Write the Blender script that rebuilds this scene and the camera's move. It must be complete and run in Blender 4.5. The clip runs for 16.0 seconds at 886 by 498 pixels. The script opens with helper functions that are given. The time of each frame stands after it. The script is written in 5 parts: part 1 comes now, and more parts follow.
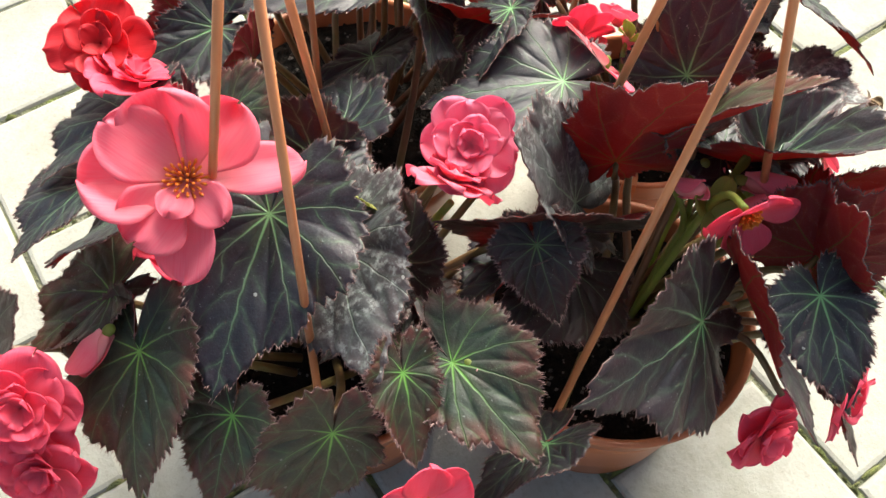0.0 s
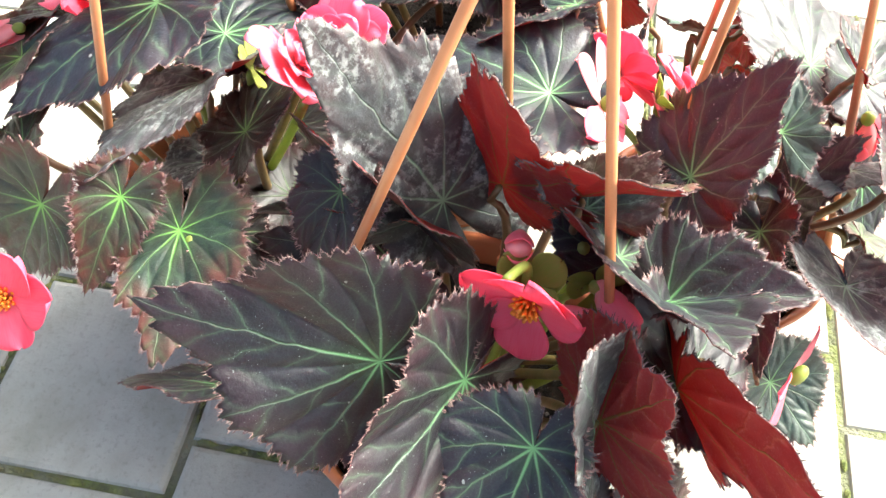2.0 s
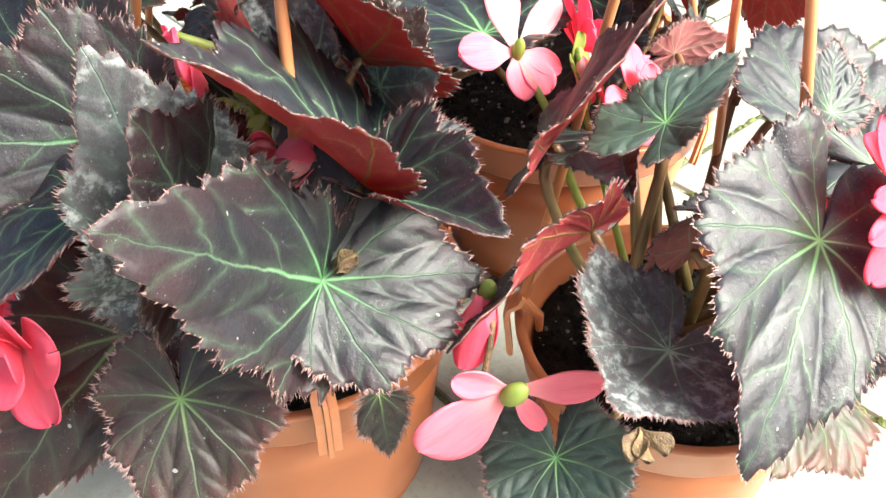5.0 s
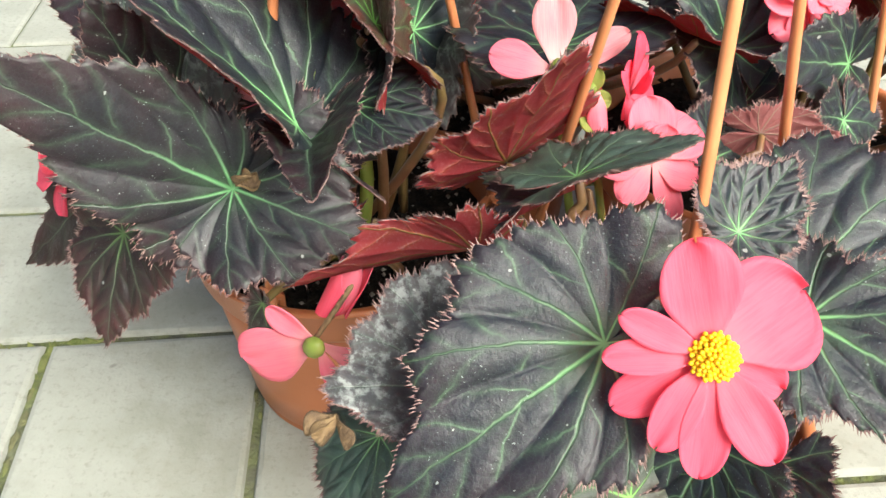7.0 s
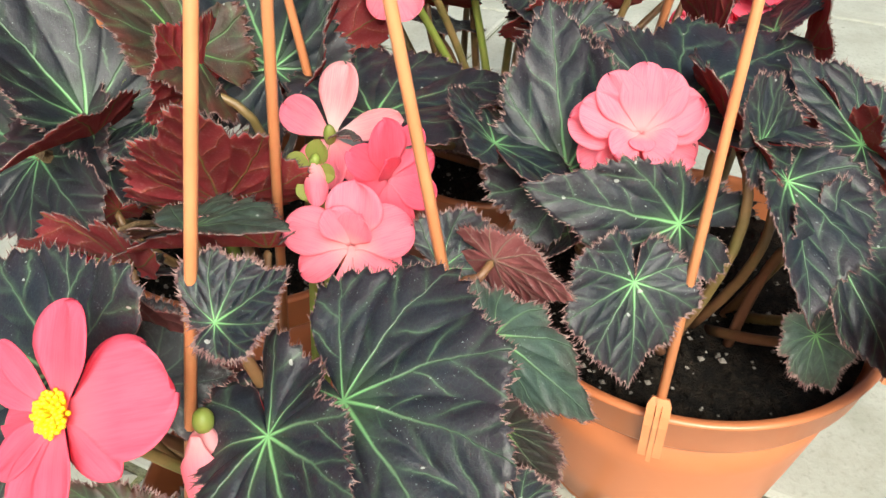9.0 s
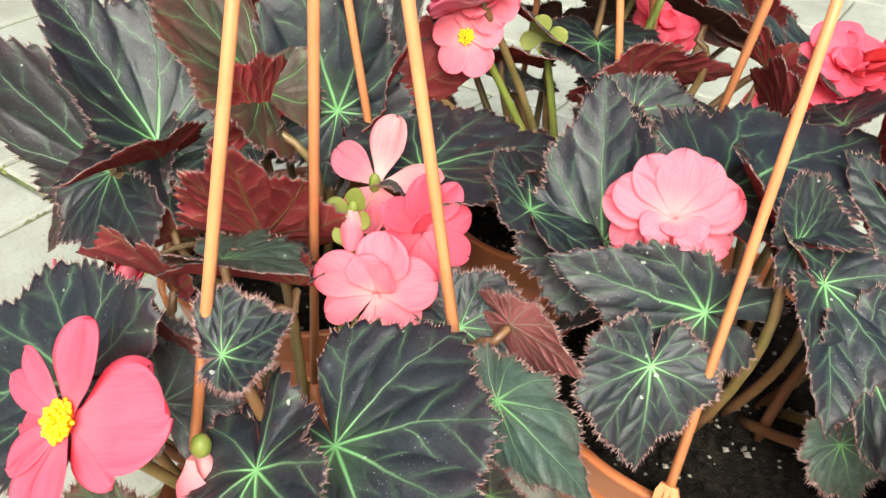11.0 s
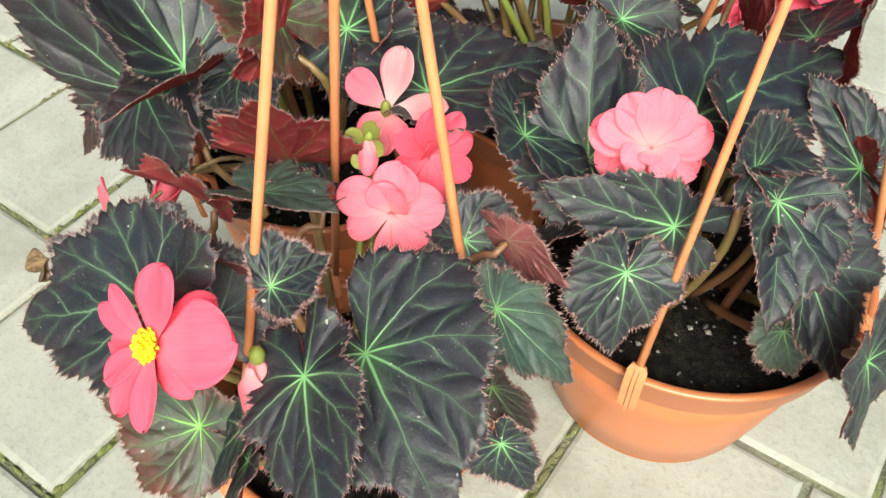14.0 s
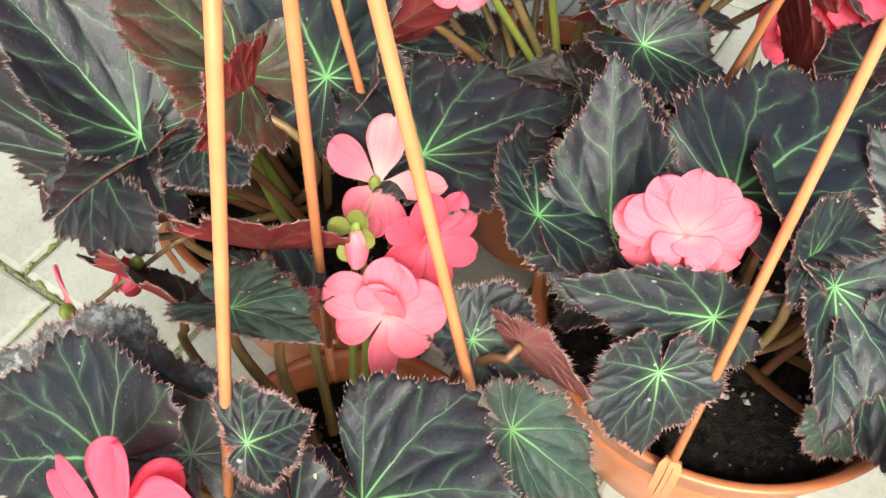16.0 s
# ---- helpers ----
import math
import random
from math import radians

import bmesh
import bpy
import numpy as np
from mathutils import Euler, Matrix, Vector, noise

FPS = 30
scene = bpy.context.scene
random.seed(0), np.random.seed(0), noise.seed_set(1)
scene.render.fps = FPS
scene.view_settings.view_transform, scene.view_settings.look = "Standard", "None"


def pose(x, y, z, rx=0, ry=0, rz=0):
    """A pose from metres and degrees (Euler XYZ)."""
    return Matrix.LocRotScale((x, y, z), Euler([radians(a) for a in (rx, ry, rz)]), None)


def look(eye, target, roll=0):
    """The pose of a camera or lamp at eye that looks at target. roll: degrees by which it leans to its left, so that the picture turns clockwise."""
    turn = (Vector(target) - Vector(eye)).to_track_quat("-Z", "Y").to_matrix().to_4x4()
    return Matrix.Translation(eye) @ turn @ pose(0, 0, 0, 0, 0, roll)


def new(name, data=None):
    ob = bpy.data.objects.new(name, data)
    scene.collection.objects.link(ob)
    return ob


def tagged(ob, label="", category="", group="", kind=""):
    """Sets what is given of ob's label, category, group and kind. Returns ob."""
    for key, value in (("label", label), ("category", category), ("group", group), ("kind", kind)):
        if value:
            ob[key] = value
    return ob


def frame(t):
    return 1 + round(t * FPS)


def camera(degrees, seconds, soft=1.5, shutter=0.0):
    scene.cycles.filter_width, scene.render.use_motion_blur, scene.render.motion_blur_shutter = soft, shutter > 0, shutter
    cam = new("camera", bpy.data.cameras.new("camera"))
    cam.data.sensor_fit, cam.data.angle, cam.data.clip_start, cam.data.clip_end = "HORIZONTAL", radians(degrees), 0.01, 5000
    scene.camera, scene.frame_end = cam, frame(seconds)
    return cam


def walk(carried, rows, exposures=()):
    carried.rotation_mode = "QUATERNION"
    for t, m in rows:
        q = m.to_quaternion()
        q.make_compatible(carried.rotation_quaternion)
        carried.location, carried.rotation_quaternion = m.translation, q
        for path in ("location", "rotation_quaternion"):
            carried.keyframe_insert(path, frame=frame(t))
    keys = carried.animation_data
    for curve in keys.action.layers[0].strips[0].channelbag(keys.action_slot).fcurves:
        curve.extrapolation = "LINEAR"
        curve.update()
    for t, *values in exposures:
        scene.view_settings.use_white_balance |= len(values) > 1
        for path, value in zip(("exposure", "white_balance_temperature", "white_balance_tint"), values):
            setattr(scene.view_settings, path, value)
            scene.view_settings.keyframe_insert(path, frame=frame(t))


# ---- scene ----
cam = camera(55.61, 16.0)
PATH = [
    (0, pose(-0.3205, 0.7781, 0.8473, 31.09, -0.07, -114.58)),
    (0.5, pose(-0.3106, 0.6695, 0.7562, 31.11, -0.01, -107.55)),
    (1, pose(-0.3028, 0.6028, 0.7403, 31.21, 0.37, -98.99)),
    (1.5, pose(-0.3167, 0.5136, 0.7139, 31.96, 0.47, -82.80)),
    (2, pose(-0.3470, 0.4208, 0.7427, 34.24, -0.85, -70.16)),
    (2.5, pose(-0.3133, 0.3430, 0.7182, 35.64, -1.36, -59.44)),
    (3, pose(-0.2840, 0.2659, 0.6844, 35.50, 0.24, -52.45)),
    (3.5, pose(-0.2523, 0.2234, 0.5908, 40.75, 0.23, -40.58)),
    (4, pose(-0.2290, 0.1582, 0.5140, 43.79, -0.49, -34.15)),
    (4.5, pose(-0.2290, 0.1257, 0.5303, 49.68, 0.56, -33.03)),
    (4.7, pose(-0.2229, 0.1070, 0.5487, 49.86, 0.53, -33.02)),
    (6.8, pose(0.0082, 0.0035, 0.5776, 48.82, -0.02, 0.96)),
    (7, pose(0.0491, -0.0005, 0.5768, 48.67, 0.50, 5.33)),
    (7.5, pose(0.1574, 0.0013, 0.5856, 49.86, -0.30, 14.28)),
    (8, pose(0.2420, 0.0041, 0.5985, 50.59, -0.04, 21.23)),
    (8.5, pose(0.3132, 0.0597, 0.5838, 51.05, 0.18, 28.08)),
    (9, pose(0.3830, 0.1367, 0.5903, 50.95, 0.83, 35.59)),
    (9.2, pose(0.4019, 0.1471, 0.6233, 50.79, 1.01, 38.59)),
    (11.3, pose(0.4146, 0.1622, 0.6070, 54.17, -0.54, 45.24)),
    (11.5, pose(0.4174, 0.1609, 0.6139, 54.78, -0.17, 45.08)),
    (12, pose(0.4318, 0.1449, 0.6437, 54.61, 0.19, 44.43)),
    (12.5, pose(0.4399, 0.1297, 0.6745, 51.34, -0.09, 44.48)),
    (13, pose(0.4259, 0.1504, 0.6898, 41.05, -0.26, 44.00)),
    (13.5, pose(0.4218, 0.1491, 0.6988, 40.85, -0.67, 44.15)),
    (14, pose(0.4153, 0.1460, 0.7027, 41.05, -0.46, 44.06)),
    (14.5, pose(0.4128, 0.1435, 0.7027, 41.58, -0.50, 44.07)),
    (15, pose(0.4070, 0.1442, 0.6983, 41.52, -0.53, 44.16)),
    (15.5, pose(0.3651, 0.1569, 0.7322, 38.85, -0.46, 43.68)),
    (16, pose(0.3287, 0.2401, 0.7093, 36.03, 1.14, 42.58)),
]
walk(cam, PATH, ((0.0, 1.75, 6800, 7), (0.5, 2.55, 6800, 7), (1.0, 2.85, 6750, 6), (2.0, 2.9, 6550, 5), (3.0, 2.75, 6550, 4), (3.8, 2.25, 6500, 3), (4.7, 2.4, 6500, 3), (7.0, 1.42, 6500, 2), (8.4, 1.26, 6550, 1), (9.0, 1.15, 6600, 2), (11.5, 1.36, 6600, 0), (13.0, 1.21, 6600, 0), (15.0, 1.24, 6600, 1), (16.0, 1.34, 6600, 3)))

# ---- light ----
world = bpy.data.worlds.new("sky")
scene.world = world
world.use_nodes = True
sky = world.node_tree.nodes.new("ShaderNodeTexSky")
sky.sky_type, sky.sun_disc = "NISHITA", False
sky.sun_elevation, sky.sun_rotation = radians(44), radians(135)
sky.air_density, sky.dust_density, sky.ozone_density = 0.7, 8.0, 0.6
back = world.node_tree.nodes["Background"]
back.inputs[1].default_value = 0.085
world.node_tree.links.new(sky.outputs[0], back.inputs[0])
sun = new("sun", bpy.data.lights.new("sun", "SUN"))
sun.data.energy, sun.data.angle, sun.data.color = 2.4, radians(35), (1.0, 0.99, 0.97)
sun.matrix_world = look((0, 0, 0), (-math.sin(radians(135)) * math.cos(radians(44)), -math.cos(radians(135)) * math.cos(radians(44)), -math.sin(radians(44))))



# ---- materials ----
def mat(name):
    m = bpy.data.materials.new(name)
    m.use_nodes = True
    nt = m.node_tree
    return m, nt, nt.nodes["Principled BSDF"]


def nd(nt, kind, **vals):
    n = nt.nodes.new(kind)
    for k, v in vals.items():
        if k in n.inputs:
            n.inputs[k].default_value = v
    return n


def math_node(nt, op, a, b=None, clamp=False):
    n = nt.nodes.new("ShaderNodeMath")
    n.operation, n.use_clamp = op, clamp
    for i, v in enumerate((a, b)):
        if v is None:
            continue
        if isinstance(v, (int, float)):
            n.inputs[i].default_value = v
        else:
            nt.links.new(v, n.inputs[i])
    return n.outputs[0]


def ramp01(nt, v, lo, hi):
    n = nt.nodes.new("ShaderNodeMapRange")
    n.interpolation_type = "SMOOTHSTEP"
    n.inputs[1].default_value, n.inputs[2].default_value = lo, hi
    nt.links.new(v, n.inputs[0])
    return n.outputs[0]


def mixc(nt, f, a, b):
    n = nt.nodes.new("ShaderNodeMix")
    n.data_type = "RGBA"
    for sock, v in ((n.inputs[0], f), (n.inputs[6], a), (n.inputs[7], b)):
        if isinstance(v, (int, float)):
            sock.default_value = v
        elif isinstance(v, tuple):
            sock.default_value = (*v, 1)
        else:
            nt.links.new(v, sock)
    return n.outputs[2]


def noise_tex(nt, scale, detail=4.0, rough=0.55, coords=None):
    n = nd(nt, "ShaderNodeTexNoise", Scale=scale, Detail=detail, Roughness=rough)
    if coords is None:
        coords = nt.nodes.new("ShaderNodeTexCoord").outputs["Object"]
    nt.links.new(coords, n.inputs["Vector"])
    return n.outputs["Fac"]


def bump(nt, h, strength, dist, bsdf, prev=None):
    b = nd(nt, "ShaderNodeBump", Strength=strength, Distance=dist)
    nt.links.new(h, b.inputs["Height"])
    if prev is not None:
        nt.links.new(prev, b.inputs["Normal"])
    if bsdf is not None:
        nt.links.new(b.outputs[0], bsdf.inputs["Normal"])
    return b.outputs[0]


def leaf_coords(nt):
    """Object coordinates, shifted for each leaf so that no two leaves carry the same marks."""
    info = nt.nodes.new("ShaderNodeObjectInfo").outputs["Random"]
    add = nt.nodes.new("ShaderNodeVectorMath")
    add.operation = "MULTIPLY_ADD"
    comb = nt.nodes.new("ShaderNodeCombineXYZ")
    for k, f in enumerate((3.1, 7.7, 5.3)):
        nt.links.new(math_node(nt, "MULTIPLY", info, f), comb.inputs[k])
    nt.links.new(comb.outputs[0], add.inputs[0])
    add.inputs[1].default_value = (1, 1, 1)
    nt.links.new(nt.nodes.new("ShaderNodeTexCoord").outputs["Object"], add.inputs[2])
    return add.outputs[0], info


def leaf_vein_masks(nt, sec_width, co, info):
    """Main veins and side veins from the leaf's own vein map: u along a main vein, v across it; its second map gives the vein's strength and the way to the rim."""
    uv = nt.nodes.new("ShaderNodeUVMap")
    uv.uv_map = "vein"
    sep = nt.nodes.new("ShaderNodeSeparateXYZ")
    nt.links.new(uv.outputs[0], sep.inputs[0])
    uv2 = nt.nodes.new("ShaderNodeUVMap")
    uv2.uv_map = "rim"
    sep2 = nt.nodes.new("ShaderNodeSeparateXYZ")
    nt.links.new(uv2.outputs[0], sep2.inputs[0])
    power, rim = sep2.outputs[0], sep2.outputs[1]
    wave = math_node(nt, "MULTIPLY", math_node(nt, "SUBTRACT", noise_tex(nt, 60, 3, 0.5, co), 0.5), 0.05)
    wave = math_node(nt, "MULTIPLY", wave, ramp01(nt, sep.outputs[0], 0.02, 0.4))
    u, across = sep.outputs[0], math_node(nt, "ADD", sep.outputs[1], wave)
    v = math_node(nt, "ABSOLUTE", across)
    wob = math_node(nt, "MULTIPLY", math_node(nt, "SUBTRACT", noise_tex(nt, 34, 3, 0.5, co), 0.5), 0.16)
    n = nt.nodes.new("ShaderNodeMath")
    n.operation = "MULTIPLY_ADD"
    nt.links.new(u, n.inputs[0])
    n.inputs[1].default_value, n.inputs[2].default_value = -0.0085, 0.0108
    width = math_node(nt, "MULTIPLY", math_node(nt, "MAXIMUM", n.outputs[0], 0.0022), power)
    main = math_node(nt, "SUBTRACT", 1.0, ramp01(nt, math_node(nt, "DIVIDE", v, width), 0.2, 1.6), True)
    # side veins leave the main vein at a slant, not opposite one another
    s = math_node(nt, "SUBTRACT", math_node(nt, "ADD", u, wob), math_node(nt, "MULTIPLY", v, 1.0))
    s = math_node(nt, "ADD", s, math_node(nt, "MULTIPLY", math_node(nt, "SIGN", across), 0.055))
    s = math_node(nt, "ADD", s, info)
    saw = math_node(nt, "PINGPONG", s, 0.092)
    side = math_node(nt, "SUBTRACT", 1.0, ramp01(nt, saw, sec_width * 0.05, sec_width * 1.0), True)
    side = math_node(nt, "MULTIPLY", side, ramp01(nt, u, 0.16, 0.28))
    halo = math_node(nt, "SUBTRACT", 1.0, ramp01(nt, math_node(nt, "DIVIDE", v, width), 0.5, 7.0), True)
    halo = math_node(nt, "MAXIMUM", halo, math_node(nt, "MULTIPLY", math_node(nt, "SUBTRACT", 1.0, ramp01(nt, saw, 0.0, sec_width * 4), True), ramp01(nt, u, 0.16, 0.32)))
    # quilted blade: high between the veins, low along them
    quilt = math_node(nt, "MULTIPLY", ramp01(nt, saw, 0.0, 0.08), ramp01(nt, v, 0.0, 0.09))
    return main, side, u, v, halo, quilt, rim


def leaf_top(name, dark, bronze, vein, side_amt, bronze_amt, dust=0.0, rough=0.42):
    m, nt, b = mat(name)
    co, info = leaf_coords(nt)
    main, side, u, v, halo, quilt, rim = leaf_vein_masks(nt, 0.010, co, info)
    big, fine = noise_tex(nt, 30, 3, 0.55, co), noise_tex(nt, 420, 3, 0.7, co)
    base = mixc(nt, math_node(nt, "MULTIPLY", ramp01(nt, math_node(nt, "ADD", big, math_node(nt, "MULTIPLY", info, 0.35)), 0.45, 0.95), bronze_amt), dark, bronze)
    # redder towards the rim
    edge = ramp01(nt, math_node(nt, "ADD", rim, math_node(nt, "MULTIPLY", math_node(nt, "SUBTRACT", big, 0.5), 0.5)), 0.62, 1.05)
    base = mixc(nt, math_node(nt, "MULTIPLY", edge, 0.8 * bronze_amt), base, (1.7 * bronze[0] + 0.012, 0.8 * bronze[1] + 0.003, 0.8 * bronze[2] + 0.004))
    # greener towards the heart of the leaf, as the pigment thins
    glow = math_node(nt, "MULTIPLY", math_node(nt, "SUBTRACT", 1.0, ramp01(nt, rim, 0.02, 0.36), True), 0.45)
    base = mixc(nt, glow, base, tuple(0.4 * c for c in vein))
    base = mixc(nt, math_node(nt, "MULTIPLY", ramp01(nt, fine, 0.52, 0.75), 0.25), base, tuple(min(1, c * 2.2 + 0.01) for c in dark))
    grey = tuple(0.45 * c + 0.05 for c in vein)
    pale = mixc(nt, ramp01(nt, rim, 0.06, 0.42), tuple(1.15 * c for c in vein), grey)
    base = mixc(nt, math_node(nt, "MULTIPLY", halo, 0.42), base, tuple(0.7 * d + 0.14 * c + 0.010 for c, d in zip(vein, dark)))
    mottle = ramp01(nt, noise_tex(nt, 95, 4, 0.65, co), 0.42, 0.68)
    base = mixc(nt, math_node(nt, "MULTIPLY", mottle, 0.45), base, tuple(0.3 * c for c in dark))
    net = nd(nt, "ShaderNodeTexVoronoi", Scale=430.0)
    net.feature = "DISTANCE_TO_EDGE"
    nt.links.new(co, net.inputs["Vector"])
    mesh_v = math_node(nt, "SUBTRACT", 1.0, ramp01(nt, net.outputs["Distance"], 0.0, 0.09), True)
    base = mixc(nt, math_node(nt, "MULTIPLY", mesh_v, 0.06), base, grey)
    patchy = math_node(nt, "MULTIPLY", side, ramp01(nt, noise_tex(nt, 38, 3, 0.6, co), 0.38, 0.66))
    patchy = math_node(nt, "MULTIPLY", patchy, math_node(nt, "SUBTRACT", 1.0, math_node(nt, "MULTIPLY", rim, 0.6)))
    col = mixc(nt, math_node(nt, "MULTIPLY", patchy, side_amt), base, pale)
    fade = math_node(nt, "SUBTRACT", 0.94, math_node(nt, "MULTIPLY", ramp01(nt, rim, 0.08, 0.9), 0.66))
    col = mixc(nt, math_node(nt, "MULTIPLY", main, fade), col, pale)
    if dust:
        spots = math_node(nt, "MULTIPLY", ramp01(nt, noise_tex(nt, 150, 5, 0.7, co), 0.46, 0.64), ramp01(nt, noise_tex(nt, 26, 3, 0.6, co), 0.40, 0.56))
        col = mixc(nt, math_node(nt, "MULTIPLY", spots, dust), col, (0.42, 0.45, 0.43))
    specks = ramp01(nt, noise_tex(nt, 190, 1, 0.4, co), 0.775, 0.80)
    col = mixc(nt, math_node(nt, "MULTIPLY", specks, 0.45), col, (0.5, 0.5, 0.46))
    motes = math_node(nt, "MULTIPLY", ramp01(nt, noise_tex(nt, 900, 1, 0.4, co), 0.70, 0.76), ramp01(nt, noise_tex(nt, 60, 3, 0.6, co), 0.45, 0.65))
    col = mixc(nt, math_node(nt, "MULTIPLY", motes, 0.45), col, (0.42, 0.44, 0.42))
    nt.links.new(col, b.inputs["Base Color"])
    r = nt.nodes.new("ShaderNodeMapRange")
    r.inputs[3].default_value, r.inputs[4].default_value = rough - 0.06, rough + 0.16
    nt.links.new(noise_tex(nt, 75, 4, 0.6, co), r.inputs[0])
    nt.links.new(r.outputs[0], b.inputs["Roughness"])
    b.inputs["Specular IOR Level"].default_value = 0.42
    h = math_node(nt, "SUBTRACT", math_node(nt, "MULTIPLY", fine, 0.10), math_node(nt, "MULTIPLY", main, 0.45))
    h = math_node(nt, "ADD", h, math_node(nt, "MULTIPLY", quilt, 0.6))
    h = math_node(nt, "SUBTRACT", h, math_node(nt, "MULTIPLY", mesh_v, 0.035))
    bump(nt, h, 0.55, 0.0018, b, bump(nt, noise_tex(nt, 230, 4, 0.65, co), 0.34, 0.0016, None))
    # thin blade: some light comes through, reddened by the underside
    tr = nt.nodes.new("ShaderNodeBsdfTranslucent")
    tr.inputs[0].default_value = (0.7, 0.15, 0.09, 1)
    mx = nt.nodes.new("ShaderNodeMixShader")
    mx.inputs[0].default_value = 0.035
    nt.links.new(b.outputs[0], mx.inputs[1])
    nt.links.new(tr.outputs[0], mx.inputs[2])
    nt.links.new(mx.outputs[0], nt.nodes["Material Output"].inputs[0])
    return m


def leaf_under(name, base_c, vein, through_c):
    m, nt, b = mat(name)
    co, info = leaf_coords(nt)
    main, side, u, v, halo, quilt, rim = leaf_vein_masks(nt, 0.014, co, info)
    col = mixc(nt, ramp01(nt, noise_tex(nt, 45, 4, 0.55, co), 0.35, 0.7), base_c, tuple(0.62 * c for c in base_c))
    col = mixc(nt, math_node(nt, "MULTIPLY", side, 0.5), col, tuple(0.6 * c + 0.5 * d for c, d in zip(base_c, vein)))
    col = mixc(nt, math_node(nt, "MULTIPLY", halo, 0.3), col, tuple(0.9 * c + 0.35 * d for c, d in zip(base_c, vein)))
    col = mixc(nt, math_node(nt, "MULTIPLY", main, 0.8), col, vein)
    # pale down, thickest along the veins
    down = math_node(nt, "MULTIPLY", ramp01(nt, noise_tex(nt, 650, 2, 0.6, co), 0.52, 0.68), math_node(nt, "ADD", 0.25, math_node(nt, "MULTIPLY", math_node(nt, "ADD", side, halo), 0.4)))
    col = mixc(nt, down, col, tuple(0.7 * c + 0.26 for c in base_c))
    nt.links.new(col, b.inputs["Base Color"])
    b.inputs["Roughness"].default_value = 0.6
    h = math_node(nt, "SUBTRACT", math_node(nt, "ADD", main, math_node(nt, "MULTIPLY", side, 0.5)), math_node(nt, "MULTIPLY", quilt, 0.7))
    bump(nt, h, 0.6, 0.0018, b, bump(nt, noise_tex(nt, 260, 3, 0.55, co), 0.4, 0.0015, None))
    tr = nt.nodes.new("ShaderNodeBsdfTranslucent")
    nt.links.new(mixc(nt, math_node(nt, "MULTIPLY", main, 0.6), through_c, vein), tr.inputs[0])
    mx = nt.nodes.new("ShaderNodeMixShader")
    mx.inputs[0].default_value = 0.58
    nt.links.new(b.outputs[0], mx.inputs[1])
    nt.links.new(tr.outputs[0], mx.inputs[2])
    nt.links.new(mx.outputs[0], nt.nodes["Material Output"].inputs[0])
    return m


LEAF_DARK = leaf_top("leaf_dark", (0.008, 0.0125, 0.020), (0.016, 0.012, 0.018), (0.16, 0.36, 0.14), 0.8, 0.3)
LEAF_GREEN = leaf_top("leaf_green_bronze", (0.020, 0.037, 0.026), (0.060, 0.020, 0.014), (0.15, 0.36, 0.07), 0.45, 0.75)
# dusty spots; its paler base also paints sky sheen into the colour
LEAF_DUST_SHEEN = leaf_top("leaf_dusty_sheen", (0.046, 0.056, 0.062), (0.044, 0.042, 0.044), (0.18, 0.30, 0.19), 0.36, 0.4, 0.5, 0.5)
LEAF_PURPLE = leaf_top("leaf_purple_black", (0.0095, 0.0105, 0.0155), (0.018, 0.010, 0.014), (0.11, 0.26, 0.11), 0.5, 0.42)
LEAF_BLACK = leaf_top("leaf_black", (0.012, 0.012, 0.012), (0.026, 0.011, 0.011), (0.09, 0.16, 0.05), 0.28, 0.6)
LEAF_YOUNG = leaf_top("leaf_young_green", (0.036, 0.064, 0.052), (0.035, 0.046, 0.036), (0.14, 0.30, 0.11), 0.36, 0.4)
UNDER_RED = leaf_under("leaf_underside_red", (0.36, 0.042, 0.055), (0.38, 0.27, 0.06), (1.0, 0.11, 0.08))
LEAF_MILDEW = leaf_top("leaf_mildewed", (0.050, 0.060, 0.066), (0.035, 0.034, 0.036), (0.16, 0.34, 0.20), 0.4, 0.4, 0.6, 0.5)
UNDER_PINK = leaf_under("leaf_underside_pink", (0.42, 0.13, 0.13), (0.5, 0.36, 0.26), (0.6, 0.2, 0.18))
UNDER_BROWN = leaf_under("leaf_underside_brown", (0.10, 0.03, 0.022), (0.2, 0.2, 0.07), (0.3, 0.08, 0.03))


def plain(name, c1, c2, scale, rough, bump_s=0.3, bump_d=0.001, trans=None, spec=0.5, c3=None):
    m, nt, b = mat(name)
    n = noise_tex(nt, scale, 5, 0.6)
    col = mixc(nt, ramp01(nt, n, 0.35, 0.68), c1, c2)
    if c3:
        col = mixc(nt, math_node(nt, "MULTIPLY", ramp01(nt, noise_tex(nt, scale * 0.17, 3), 0.4, 0.7), 0.8), col, c3)
    nt.links.new(col, b.inputs["Base Color"])
    b.inputs["Roughness"].default_value = rough
    b.inputs["Specular IOR Level"].default_value = spec
    bump(nt, noise_tex(nt, scale * 5, 4), bump_s, bump_d, b)
    if trans:
        tr = nt.nodes.new("ShaderNodeBsdfTranslucent")
        tr.inputs[0].default_value = (*trans, 1)
        mx = nt.nodes.new("ShaderNodeMixShader")
        mx.inputs[0].default_value = 0.35
        nt.links.new(b.outputs[0], mx.inputs[1])
        nt.links.new(tr.outputs[0], mx.inputs[2])
        nt.links.new(mx.outputs[0], nt.nodes["Material Output"].inputs[0])
    return m


